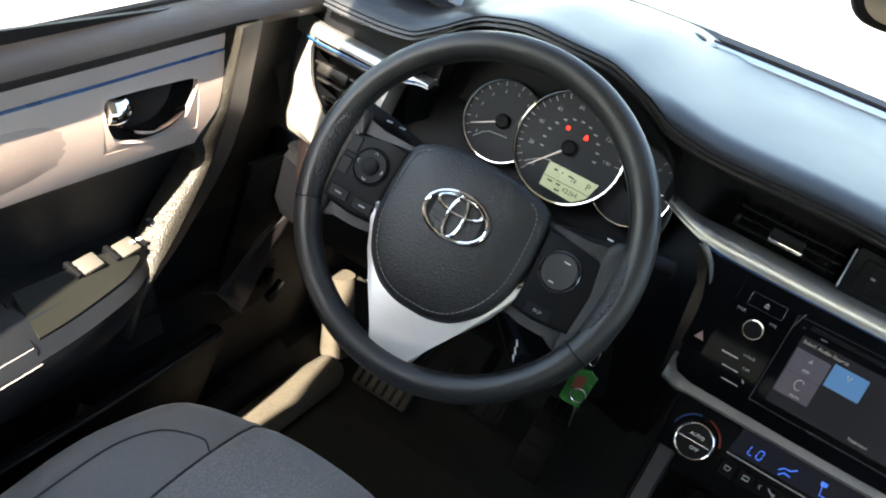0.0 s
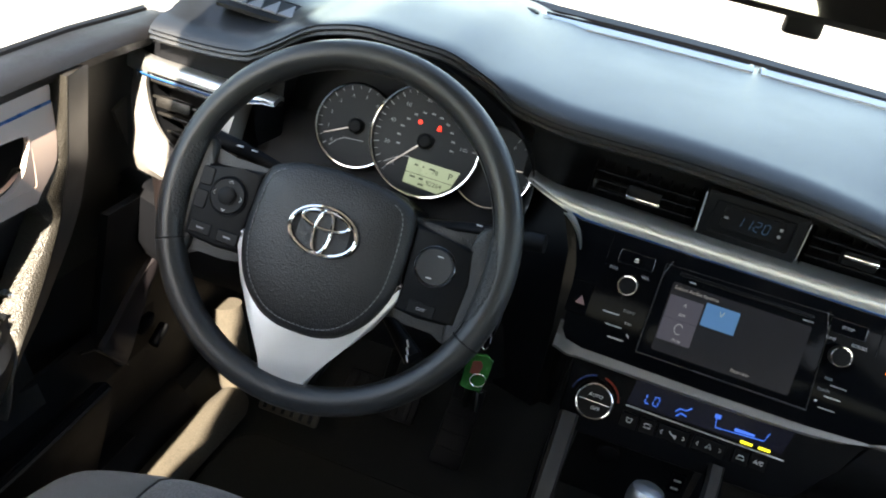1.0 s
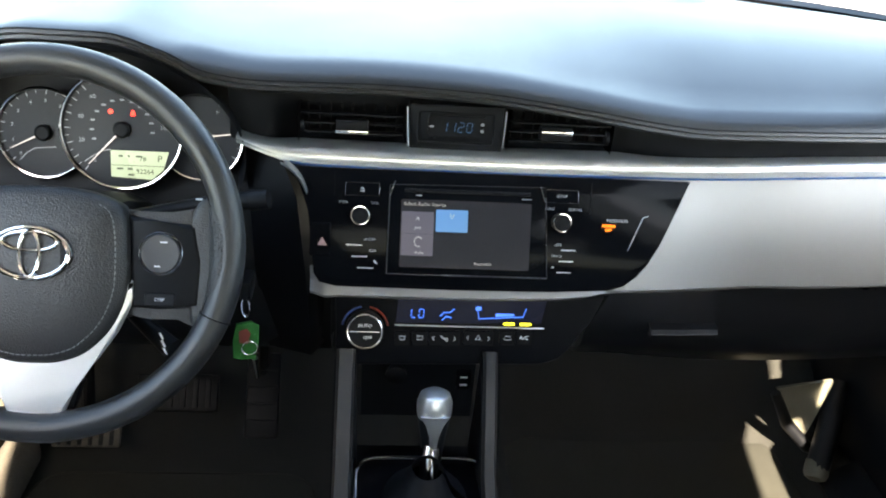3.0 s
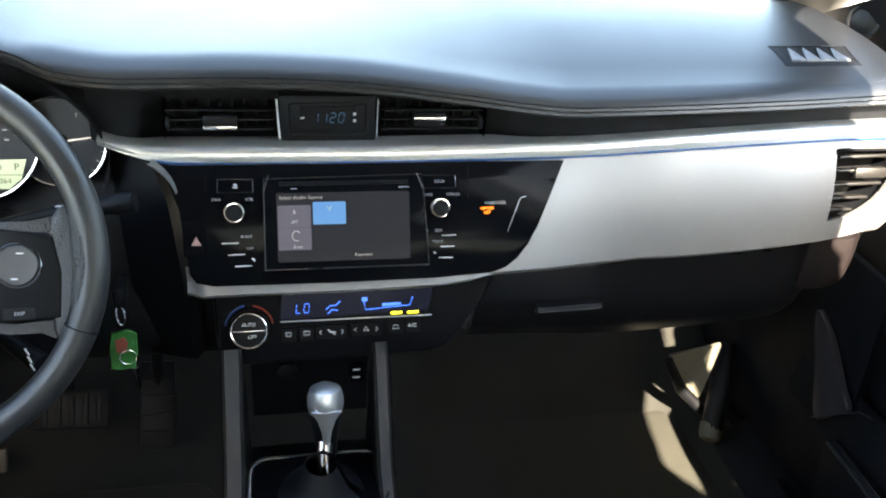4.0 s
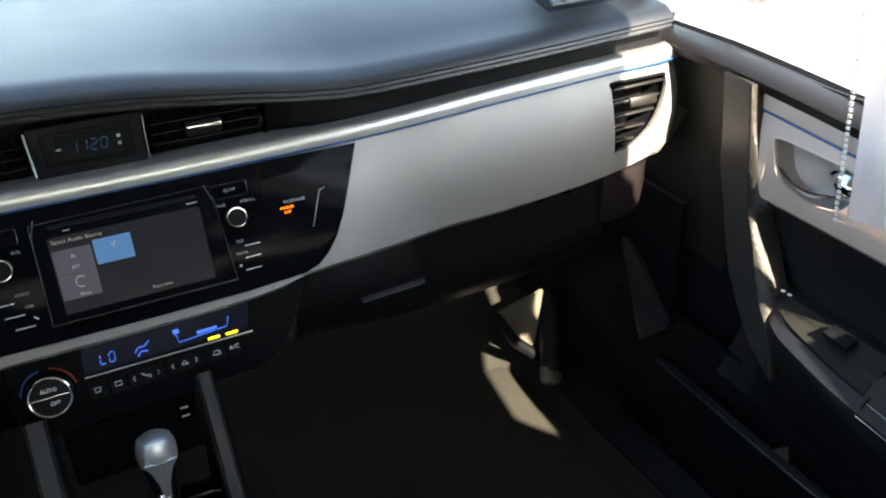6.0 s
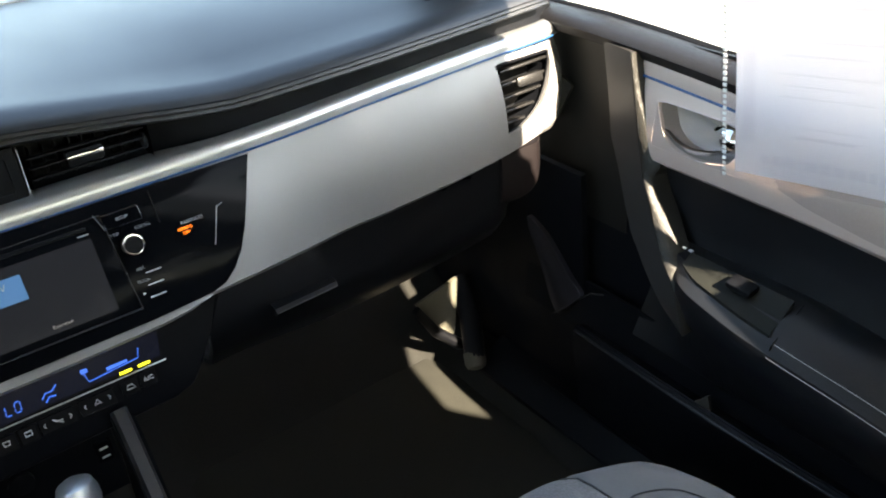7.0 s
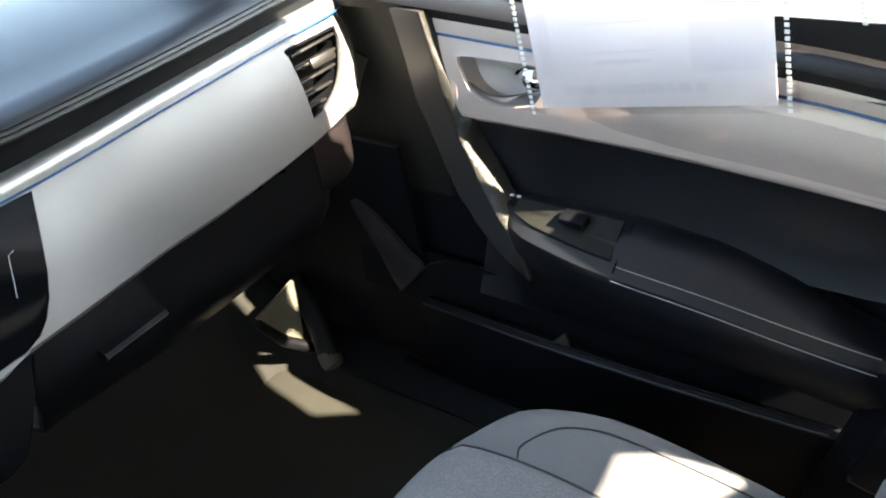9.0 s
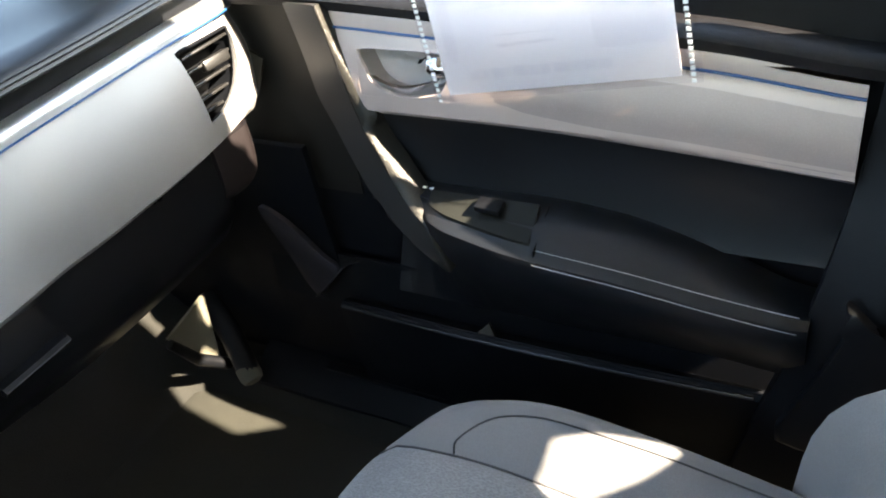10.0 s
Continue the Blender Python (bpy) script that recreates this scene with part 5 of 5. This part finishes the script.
for s in (1, -1):
    k = thing("kick_panel", "black plastic kick panel beside the footwell", "trim panel", "kick panels")
    part("cover", sheet([[(s * (.69 - .03 * v), .10 + .50 * u, .08 + .42 * v) for v in span(0, 1, 6)] for u in span(0, 1, 8)], (s * .01, 0, 0)), M_BLACK, k)
    cut = fine([(.203, .399), (.168, .389), (.138, .364), (.112, .338), (.090, .318), (.112, .291), (.140, .264), (.170, .330)], 4)
    part("raised_flap", slab([(y, z) for y, z in cut], .008, Matrix(((0, 0, -s, s * .664), (1, 0, 0, 0), (0, 1, 0, 0), (0, 0, 0, 1))), .003, 2), material("brown black plastic", (0.022, 0.019, 0.023), 0.45) if s > 0 else bpy.data.materials["brown black plastic"], k, "brown black raised flap")
    part("flap_edge", tube([(s * .655, .141, .263), (s * .654, .116, .287), (s * .654, .090, .314), (s * .655, .072, .332), (s * .657, .048, .341)], .0013, 6), M_RIM, k)
    sl = thing("sill_cover", "black door sill cover", "sill", "sill covers")
    part("cover", sheet([[(s * (.635 + .055 * v), y, .07 + .045 * math.sin(math.pi * .5 * v)) for v in span(0, 1, 5)] for y in span(.30, -.62, 16)], (0, 0, -.01)), M_BLACK, sl)
    part("tread_strip", box(.018, .70, .004, pose(s * .668, -.18, .113), .0015), M_SATIN, sl)
# Mat pile darkened like the carpet, for the shade of the footwell.
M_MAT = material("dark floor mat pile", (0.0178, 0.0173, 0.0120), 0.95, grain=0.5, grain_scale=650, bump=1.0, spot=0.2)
for x0, x1, y0, y1 in ((.12, .625, -.10, .418), (-.575, -.16, -.05, .33)):
    mat = thing("floor_mat", "dark pile floor mat lying on the carpet", "floor mat", "floor mats")
    rim = [((x0 + x1) / 2 + p[0], (y0 + y1) / 2 + p[1]) for p in rounded(x1 - x0, y1 - y0, .05, 6)]
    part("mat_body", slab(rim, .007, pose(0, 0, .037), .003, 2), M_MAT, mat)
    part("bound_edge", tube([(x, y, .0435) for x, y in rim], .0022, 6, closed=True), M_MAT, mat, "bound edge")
cw = thing("carpet_ridge", "rounded beige carpet ridge beside the driver footwell", "carpet")
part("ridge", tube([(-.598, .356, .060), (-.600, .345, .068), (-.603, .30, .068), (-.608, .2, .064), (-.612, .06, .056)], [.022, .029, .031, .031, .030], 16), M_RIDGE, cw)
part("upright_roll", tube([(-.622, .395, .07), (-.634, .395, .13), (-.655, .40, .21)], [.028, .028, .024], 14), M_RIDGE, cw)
M_FLAP = material("olive grey flap", (0.115, 0.108, 0.080), 0.7, grain=0.2, grain_scale=600, bump=0.3)
cb = thing("carpet_bolster", "short carpet bolster beside the passenger footwell", "carpet")
part("roll", tube([(.668, .39, .20), (.648, .34, .15), (.622, .295, .092)], [.018, .019, .018], 14), M_BLACK, cb)
# Paler than the ridge carpet: sunlight on this end is put into its colour.
part("roll_end", lathe([(.0183, -.018), (.019, .0), (.016, .008), (.008, .012)], look((.622, .295, .092), (.662, .387, .19)), 20), M_FLAP, cb, "beige carpet end, lightened for sun")
ap, lf, bt = Vector((.643, .360, .226)), Vector((.561, .372, .197)), Vector((.621, .352, .108))
part("side_flap", sheet([[ap + (lf + (bt - lf) * v - ap) * u + Vector((0, .010 * math.sin(math.pi * v) * u, 0)) for v in span(0, 1, 6)] for u in span(.04, 1, 8)], (0, .005, 0)), M_FLAP, cb, "triangular olive grey flap")
part("edge_roll", tube([lf + Vector((-.004, -.006, -.004)), Vector((.585, .355, .142)), bt + Vector((.004, -.008, -.006)), Vector((.655, .335, .094))], [.008, .010, .010, .008], 10), M_GLOVE, cb, "glossy black rolled edge")


# ---- seats ----
M_PIPE = material("dark grey piping", (0.05, 0.05, 0.055), 0.8)

def seat(cx, front, lift, label, lying=False):
    st = thing("front_seat", label, "car seat", "front seats")
    ztop = curve((0, lift + .205), (.02, lift + .262), (.05, lift + .282), (.12, lift + .288), (.25, lift + .276), (.45, lift + .248), (.55, lift + .255))
    rows = []
    for d in span(0, .52, 26):
        w = (.186 if lying else .196) + .010 * ease(0, .2, d) - .02 * (1 - ease(0, .05, d))
        col = []
        for u in span(-1, 1, 36):
            a = abs(u)
            bol = (.020 if lying else .016) * ease(.42, .70, a) * ease(.0, .16, d) - .075 * max(0, (a - .78) / .22) ** 2.2
            dip = -.006 * math.exp(-((a - .445) / .03) ** 2) * ease(.0, .05, d)
            y = front - d - .075 * a ** 2.5 * (1 - d)
            col.append((cx + u * w, y, ztop(d) + bol + dip))
        rows.append(col)
    base = rows
    part("cushion", sheet([r[10:27] for r in base], (0, 0, -.03)), M_SEATMESH, st, "patterned grey cloth centre")
    for a, b in ((0, 11), (26, 37)):
        part("bolster", sheet([r[a:b] for r in base], (0, 0, -.03)), M_SEAT, st, "smooth grey cloth bolster")
    for j in (10, 26):
        part("piping", tube([(r[j][0], r[j][1], r[j][2] + .001) for r in base], .0012, 6), M_PIPE, st)
    def on_seat(d, u):
        """A place on the cushion, by depth from the front and by share of the half width."""
        i, j = min(max(d / .52 * 26, 0), 25.999), min(max((u + 1) * 18, 0), 35.999)
        a, b, e, f = int(i), int(j), i - int(i), j - int(j)
        p = [Vector(base[a + k][b + m]) for k in (0, 1) for m in (0, 1)]
        return (p[0] * (1 - f) + p[1] * f) * (1 - e) + (p[2] * (1 - f) + p[3] * f) * e + Vector((0, 0, .0012))

    for sg in (-1, 1):
        way = curve((0, .45), (.12, .50), (.30, .64), (.5, .72), (1, .76))
        deep = curve((0, .105), (.12, .100), (.30, .115), (.5, .17), (1, .50))
        part("seam", tube([on_seat(deep(u), sg * way(u)) for u in span(0, 1, 40)], .0010, 5), M_PIPE, st)
    part("front_skirt", sheet([[(rows[0][k][0], rows[0][k][1], rows[0][k][2]), (rows[0][k][0], rows[0][k][1] + .004, rows[0][k][2] - .04), (rows[0][k][0] * .98 + cx * .02, rows[0][k][1] - .02, .15), (rows[0][k][0] * .95 + cx * .05, rows[0][k][1] - .05, .08)] for k in range(37)], (0, -.01, 0)), M_SEAT, st)
    for sg, k in ((-1, 0), (1, 36)):
        part("side_skirt", sheet([[rows[i][k], (rows[i][k][0] + sg * .004, rows[i][k][1], .17), (rows[i][k][0], rows[i][k][1], .08)] for i in range(len(rows))], (-sg * .01, 0, 0)), M_BLACK, st)
    # Lying backrest: reclined, mostly unseen, so the sun can reach the cushion.
    lie_y, lie_z = curve((0, .462), (.2, .473), (.35, .500), (1, .86)), curve((0, .26), (.2, .365), (.35, .432), (1, .61))
    br = []
    for v in span(0, 1, 14):
        col = []
        by, bz = (lie_y(v), lie_z(v)) if lying else (.45 + .16 * v, .27 + .60 * v)
        for u in span(-1, 1, 24):
            a = abs(u)
            col.append((cx + u * (.23 - .075 * v), front - by + .055 * ease(.5, .85, a) - .10 * max(0, (a - .85) / .15) ** 2, bz))
        br.append(col)
    part("backrest", sheet(br, (0, -.04, -.09) if lying else (0, -.10, 0)), M_SEAT, st, "grey cloth backrest")
    part("headrest", box(.26, .10, .18, pose(cx, front - .97, .60, 62) if lying else pose(cx, front - .69, .985, 12), .04), M_SEAT, st, "grey cloth headrest")
    part("seat_frame", box(.36, .40, .07, pose(cx, front - .27, .075), .01), M_SATIN, st)
    return st


seat(.334, -.098, 0.042, "grey cloth front passenger seat with smooth bolsters", True)
seat(-.395, -.010, .050, "grey cloth driver seat with dark seams")

# ---- centre console ----
con = thing("centre_console", "black centre console with gear selector plate", "console")
part("console_body", sheet([[(-.123, y, .04), (-.123, y, zt - .012), (-.113, y, zt), (-.100, y, zt - .002), (-.097, y, min(zt - .01, .325)), (.032, y, min(zt - .01, .325)), (.035, y, zt - .002), (.048, y, zt), (.056, y, zt - .012), (.060, y, .04)] for y, zt in ((.10, .46), (.085, .45), (.05, .40), (.02, .355), (-.04, .33), (-.2, .32), (-.45, .32))], (0, 0, -.004)), M_UNIT, con)
for x0, x1 in ((-.121, -.101), (.036, .052)):
    part("side_rail", sheet([[(x0, y, z), (x0 + .003, y - .004, z + .004), (x1 - .003, y - .004, z + .004), (x1, y, z)] for y, z in ((.100, .462), (.085, .448), (.050, .402), (.020, .358), (-.04, .334))], (0, .004, -.004)), material("dark silver rail", (0.034, 0.034, 0.036), 0.45, metal=0.3) if x0 < 0 else bpy.data.materials["dark silver rail"], con, "dark silver side rail")
part("pocket_back", sheet([[(-.094, .135, z), (.036, .135, z)] for z in (.45, .34)], (0, .01, 0)), M_SATIN, con)
part("power_socket", lathe([(.012, 0), (.012, .006), (.009, .007)], facing(-.055, .134, .405, 0), 20), M_BLACK, con, "covered power socket")
us = thing("usb_socket", "small black usb socket with white mark", "socket")
part("plate", slab(rounded(.016, .026, .003), .004, facing(.023, .134, .398, 0), .001, 1), M_PIANO, us)
for dz in (.005, -.006):
    part("mark", box(.008, .002, .0008, facing(.023, .1295, .398 + dz), 0), M_WHITE, us)
gear = thing("gear_selector", "automatic gear selector with silver black knob", "gear selector")
gate = [(-.027 + p[0], -.055 + p[1]) for p in rounded(.140, .215, .022, 5)]
part("surround", tube([(x, y, .3485 + .03 * (y + .055)) for x, y in gate], .0022, 8, closed=True), M_EDGE, gear, "silver plate edge")
part("gate_plate", slab(gate, .004, pose(0, 0, .3405), .001, 1), M_PIANO, gear, "gloss black gate plate")
part("boot", sheet([[(-.024 + .045 * math.cos(a) * k, .0 + .05 * math.sin(a) * k, .345 + h) for k, h in ((1, 0), (.6, .02), (.35, .045))] for a in span(0, 2 * math.pi, 20)[:-1]], (0, 0, -.002), closed=False), M_BLACK, gear)
part("lever", tube([(-.024, .0, .34), (-.018, .036, .39)], [.011, .010], 12), M_CHROME, gear, "bright lever shaft")
km = Matrix.Translation((-.017, .040, .396)) @ Matrix.Rotation(radians(-14), 4, 'X')
part("knob", lathe([(.010, -.030), (.0115, -.015), (.0135, .0), (.0165, .018), (.018, .030), (.0178, .040), (.015, .048), (.008, .052)], km, 24), M_SATIN, gear, "black knob body")
part("knob_cap", lathe([(.0172, .0235), (.0186, .030), (.0186, .040), (.0158, .0487), (.009, .0528), (.003, .0535)], km, 24), M_SILVER, gear, "satin silver knob cap")
part("knob_spine", sheet([[km @ Vector((w * u, -(.0125 + .0065 * ease(-.02, .026, h)) * math.cos(u * .5), h)) for u in span(-1, 1, 6)] for h, w in ((-.024, .0025), (-.010, .0034), (.006, .0050), (.020, .0090), (.030, .0150))], (0, .002, 0)), M_SILVER, gear, "satin silver knob front")

# ---- pedals ----
for x, y, z, w, h, nm, lab in ((-.505, .355, .095, .10, .035, "foot_rest", "black ribbed foot rest beside the pedals"), (-.37, .38, .16, .12, .055, "brake_pedal", "wide black ribbed brake pedal"), (-.245, .39, .15, .05, .13, "accelerator_pedal", "narrow black accelerator pedal")):
    p = thing(nm, lab, "pedal")
    part("pad", box(w, h, .012, pose(x, y, z, 50), .004), M_BEIGE if nm == "foot_rest" else M_BLACK, p)
    for i in range(6 if h < .1 else 4):
        k = pose(x, y, z, 50) @ (pose((i - 2.5) * w / 6.5, 0, .007) if h < .1 else pose(0, (i - 1.5) * h / 5, .007))
        part("rib", box(w * .06 if h < .1 else w * .9, h * .8 if h < .1 else .004, .004, k, .001), M_BLACK, p)
    part("arm", tube([(x, y + .015, z + .005), (x, y + .06, z + .12), (x, y + .05, z + .25)], .009, 8), M_SATIN, p)
hl = thing("bonnet_release", "small black bonnet release lever by the driver footwell", "lever")
part("bracket", box(.012, .03, .02, pose(-.662, .185, .300), .003), M_SATIN, hl)
part("grip", box(.014, .035, .016, pose(-.652, .205, .272, 35), .004), M_SATIN, hl)

# ---- keys in the ignition ----
keys = thing("car_keys", "car keys with green plastic tag on a ring", "keys")
kp = Vector((-.214, .112, .532))
part("ignition_key", box(.012, .03, .022, Matrix.Translation(kp), .003), M_SATIN, keys)
part("ring", tube([kp + Vector((.004 * math.cos(a), -.014, -.018 + .012 * math.sin(a))) for a in span(0, 2 * math.pi, 18)[:-1]], .0010, 6, closed=True), M_CHROME, keys, "steel ring")
tg = Matrix.Translation(kp + Vector((-.001, -.018, -.056))) @ pose(0, 0, 0, 84, 6, 12)
part("tag", slab([(-.0125, -.021), (-.004, -.0235), (.0105, -.022), (.0135, -.004), (.0125, .018), (.004, .0225), (-.0115, .0195), (-.0135, .002)], .003, tg, .001, 1), material("green clear plastic", (0.016, 0.105, 0.025), 0.2, spot=0.3, spot_scale=60), keys, "green plastic tag")
part("tag_insert", slab([(-.005, -.008), (.004, -.009), (.006, .003), (.002, .009), (-.006, .006)], .0006, tg @ pose(-.002, .006, .0032)), material("red paper", (0.14, 0.022, 0.014), 0.6), keys, "red insert")
part("tag_ring", tube([tg @ Vector((.004 + .008 * math.cos(a), -.008 + .008 * math.sin(a), .004)) for a in span(0, 2 * math.pi, 18)[:-1]], .0007, 5, closed=True), M_CHROME, keys)
part("small_key", tube([kp + Vector((.008, -.02, -.078)), kp + Vector((.010, -.02, -.104))], [.004, .002], 8), M_CHROME, keys, "small steel key")

# ---- papers on the passenger window ----
M_PAPER = material("white paper", (0.92, 0.89, 0.91), 0.7, spot=0.02)
pn = M_PAPER.node_tree
through_light = pn.nodes.new("ShaderNodeBsdfTranslucent")
through_light.inputs[0].default_value = (0.90, 0.86, 0.87, 1)
both = pn.nodes.new("ShaderNodeMixShader")
both.inputs[0].default_value = 0.45
pn.links.new(pn.nodes["Principled BSDF"].outputs[0], both.inputs[1])
pn.links.new(through_light.outputs[0], both.inputs[2])
pn.links.new(both.outputs[0], pn.nodes["Material Output"].inputs[0])
M_SLEEVE = pane_material("clear plastic sleeve", (0.95, 0.95, 0.96), 0.5)


def film_tint(name, tint):
    """Thin print on a page: light goes through it, tinted."""
    m = bpy.data.materials.new(name)
    m.use_nodes = True
    nt = m.node_tree
    nt.nodes.clear()
    tr = nt.nodes.new("ShaderNodeBsdfTransparent")
    tr.inputs[0].default_value = (*tint, 1)
    nt.links.new(tr.outputs[0], nt.nodes.new("ShaderNodeOutputMaterial").inputs[0])
    return m


M_MARGIN = film_tint("pale grey page print", (0.966, 0.962, 0.972))
M_BAND = film_tint("pale lilac page print", (0.945, 0.945, 0.962))
M_FAINT = film_tint("faint grey lettering", (0.925, 0.92, 0.93))


def sheet_of_paper(y0, y1, z0, z1, rise, label, x0=.647, lean=.012, turn=0.0):
    p = thing("paper_sheet", label, "paper", "window papers")
    pl = lambda u, v: (x0 - lean * v + turn * (u - .5), y0 + (y1 - y0) * u + .026 * v, z0 + (z1 - z0) * v + rise * u)
    part("paper", sheet([[pl(u, v) for v in span(.03, 1, 5)] for u in span(.06, .93, 6)], (.0006, 0, 0)), M_PAPER, p, "white printed page", smooth=False)
    part("sleeve", sheet([[(pl(u, v)[0] - .002, *pl(u, v)[1:]) for v in span(0, 1, 4)] for u in span(0, 1, 4)], (.0003, 0, 0)), M_SLEEVE, p, "clear plastic sleeve", smooth=False).visible_shadow = False
    for e in (.02, .97):
        bm = bmesh.new()
        for i in range(36):
            x, y, z = pl(e, .012 + i / 37)
            box(.0006, .004, .0035, pose(x - .003, y, z), 0, bm)
        part("punched_edge", bm, M_WHITE, p, "row of punched holes")
    def patch(name, u0, u1, v0, v1, mat, out=.0012):
        bm = bmesh.new()
        bm.faces.new([bm.verts.new((c[0] - out, c[1], c[2])) for c in (pl(u0, v0), pl(u0, v1), pl(u1, v1), pl(u1, v0))])
        part(name, bm, mat, p, smooth=False).visible_shadow = False

    for u0, u1, v0, v1 in ((.09, .14, .185, .98), (.66, .90, .185, .98)):
        patch("page_border", u0, u1, v0, v1, M_MARGIN, .0007)
    u = .17
    for w in (.035, .030, .045, .012, .05, .03, .04, .06, .025, .05, .04):
        patch("print_line", u, u + w, .096, .142, M_BAND)
        u += w + .012
    for u0, u1, v, h in ((.30, .36, .245, .007), (.37, .45, .245, .007), (.46, .52, .245, .007), (.25, .56, .290, .003), (.22, .60, .42, .003), (.26, .50, .47, .003), (.22, .58, .52, .003), (.24, .54, .60, .003), (.24, .58, .66, .003), (.28, .56, .80, .008)):
        patch("print_line", u0, u1, v - h, v + h, M_FAINT)


sheet_of_paper(-.122, -.388, .590, .805, .036, "white page in a clear sleeve hung on the window", .645, .002, .012)
sheet_of_paper(-.420, -.540, .694, .86, .004, "second white page in a clear sleeve on the window", .687, .058)

# ---- outside ----
gr = bmesh.new()
bmesh.ops.create_grid(gr, x_segments=40, y_segments=40, size=600)
bmesh.ops.transform(gr, matrix=pose(0, 0, -.32), verts=gr.verts)
tagged(part("ground", gr, material("pale concrete", (0.42, 0.40, 0.37), 0.9, grain=0.2, grain_scale=60, bump=0.3, spot=0.12, spot_scale=0.8)), "pale sunlit concrete lot", "ground", kind="structure")
bon = part("bonnet", sheet([[(x, base_y(x) + .03 + (1.15 - .25 * x * x) * v, .725 - .06 * v - .10 * v * v - .05 * abs(x) ** 3) for v in span(0, 1, 8)] for x in span(-.74, .74, 16)], (0, 0, -.01)), M_BODY)
tagged(bon, "silver grey car bonnet ahead of the windscreen", "car bonnet")
for s in (1, -1):
    mr = thing("door_mirror", "grey door mirror outside the window", "mirror", "door mirrors")
    mp = pose(s * .925, .215, .757, 88, 0, -s * -18)
    part("shell", dome(fine([(p[0], p[1]) for p in rounded(.20, .125, .045, 4)], 1), ((.92, -.06), (1, -.02), (1.0, 0), (.96, .004)), mp), M_BODY, mr)
    part("glass", slab(rounded(.172, .100, .035, 5), .001, mp @ pose(0, 0, .0045)), bpy.data.materials["mirror silver"], mr, "mirror glass", smooth=False)
    part("foot", tube([(s * .742, .335, .640), (s * .80, .31, .69), (s * .90, .255, .730)], .012, 10), M_BODY, mr)
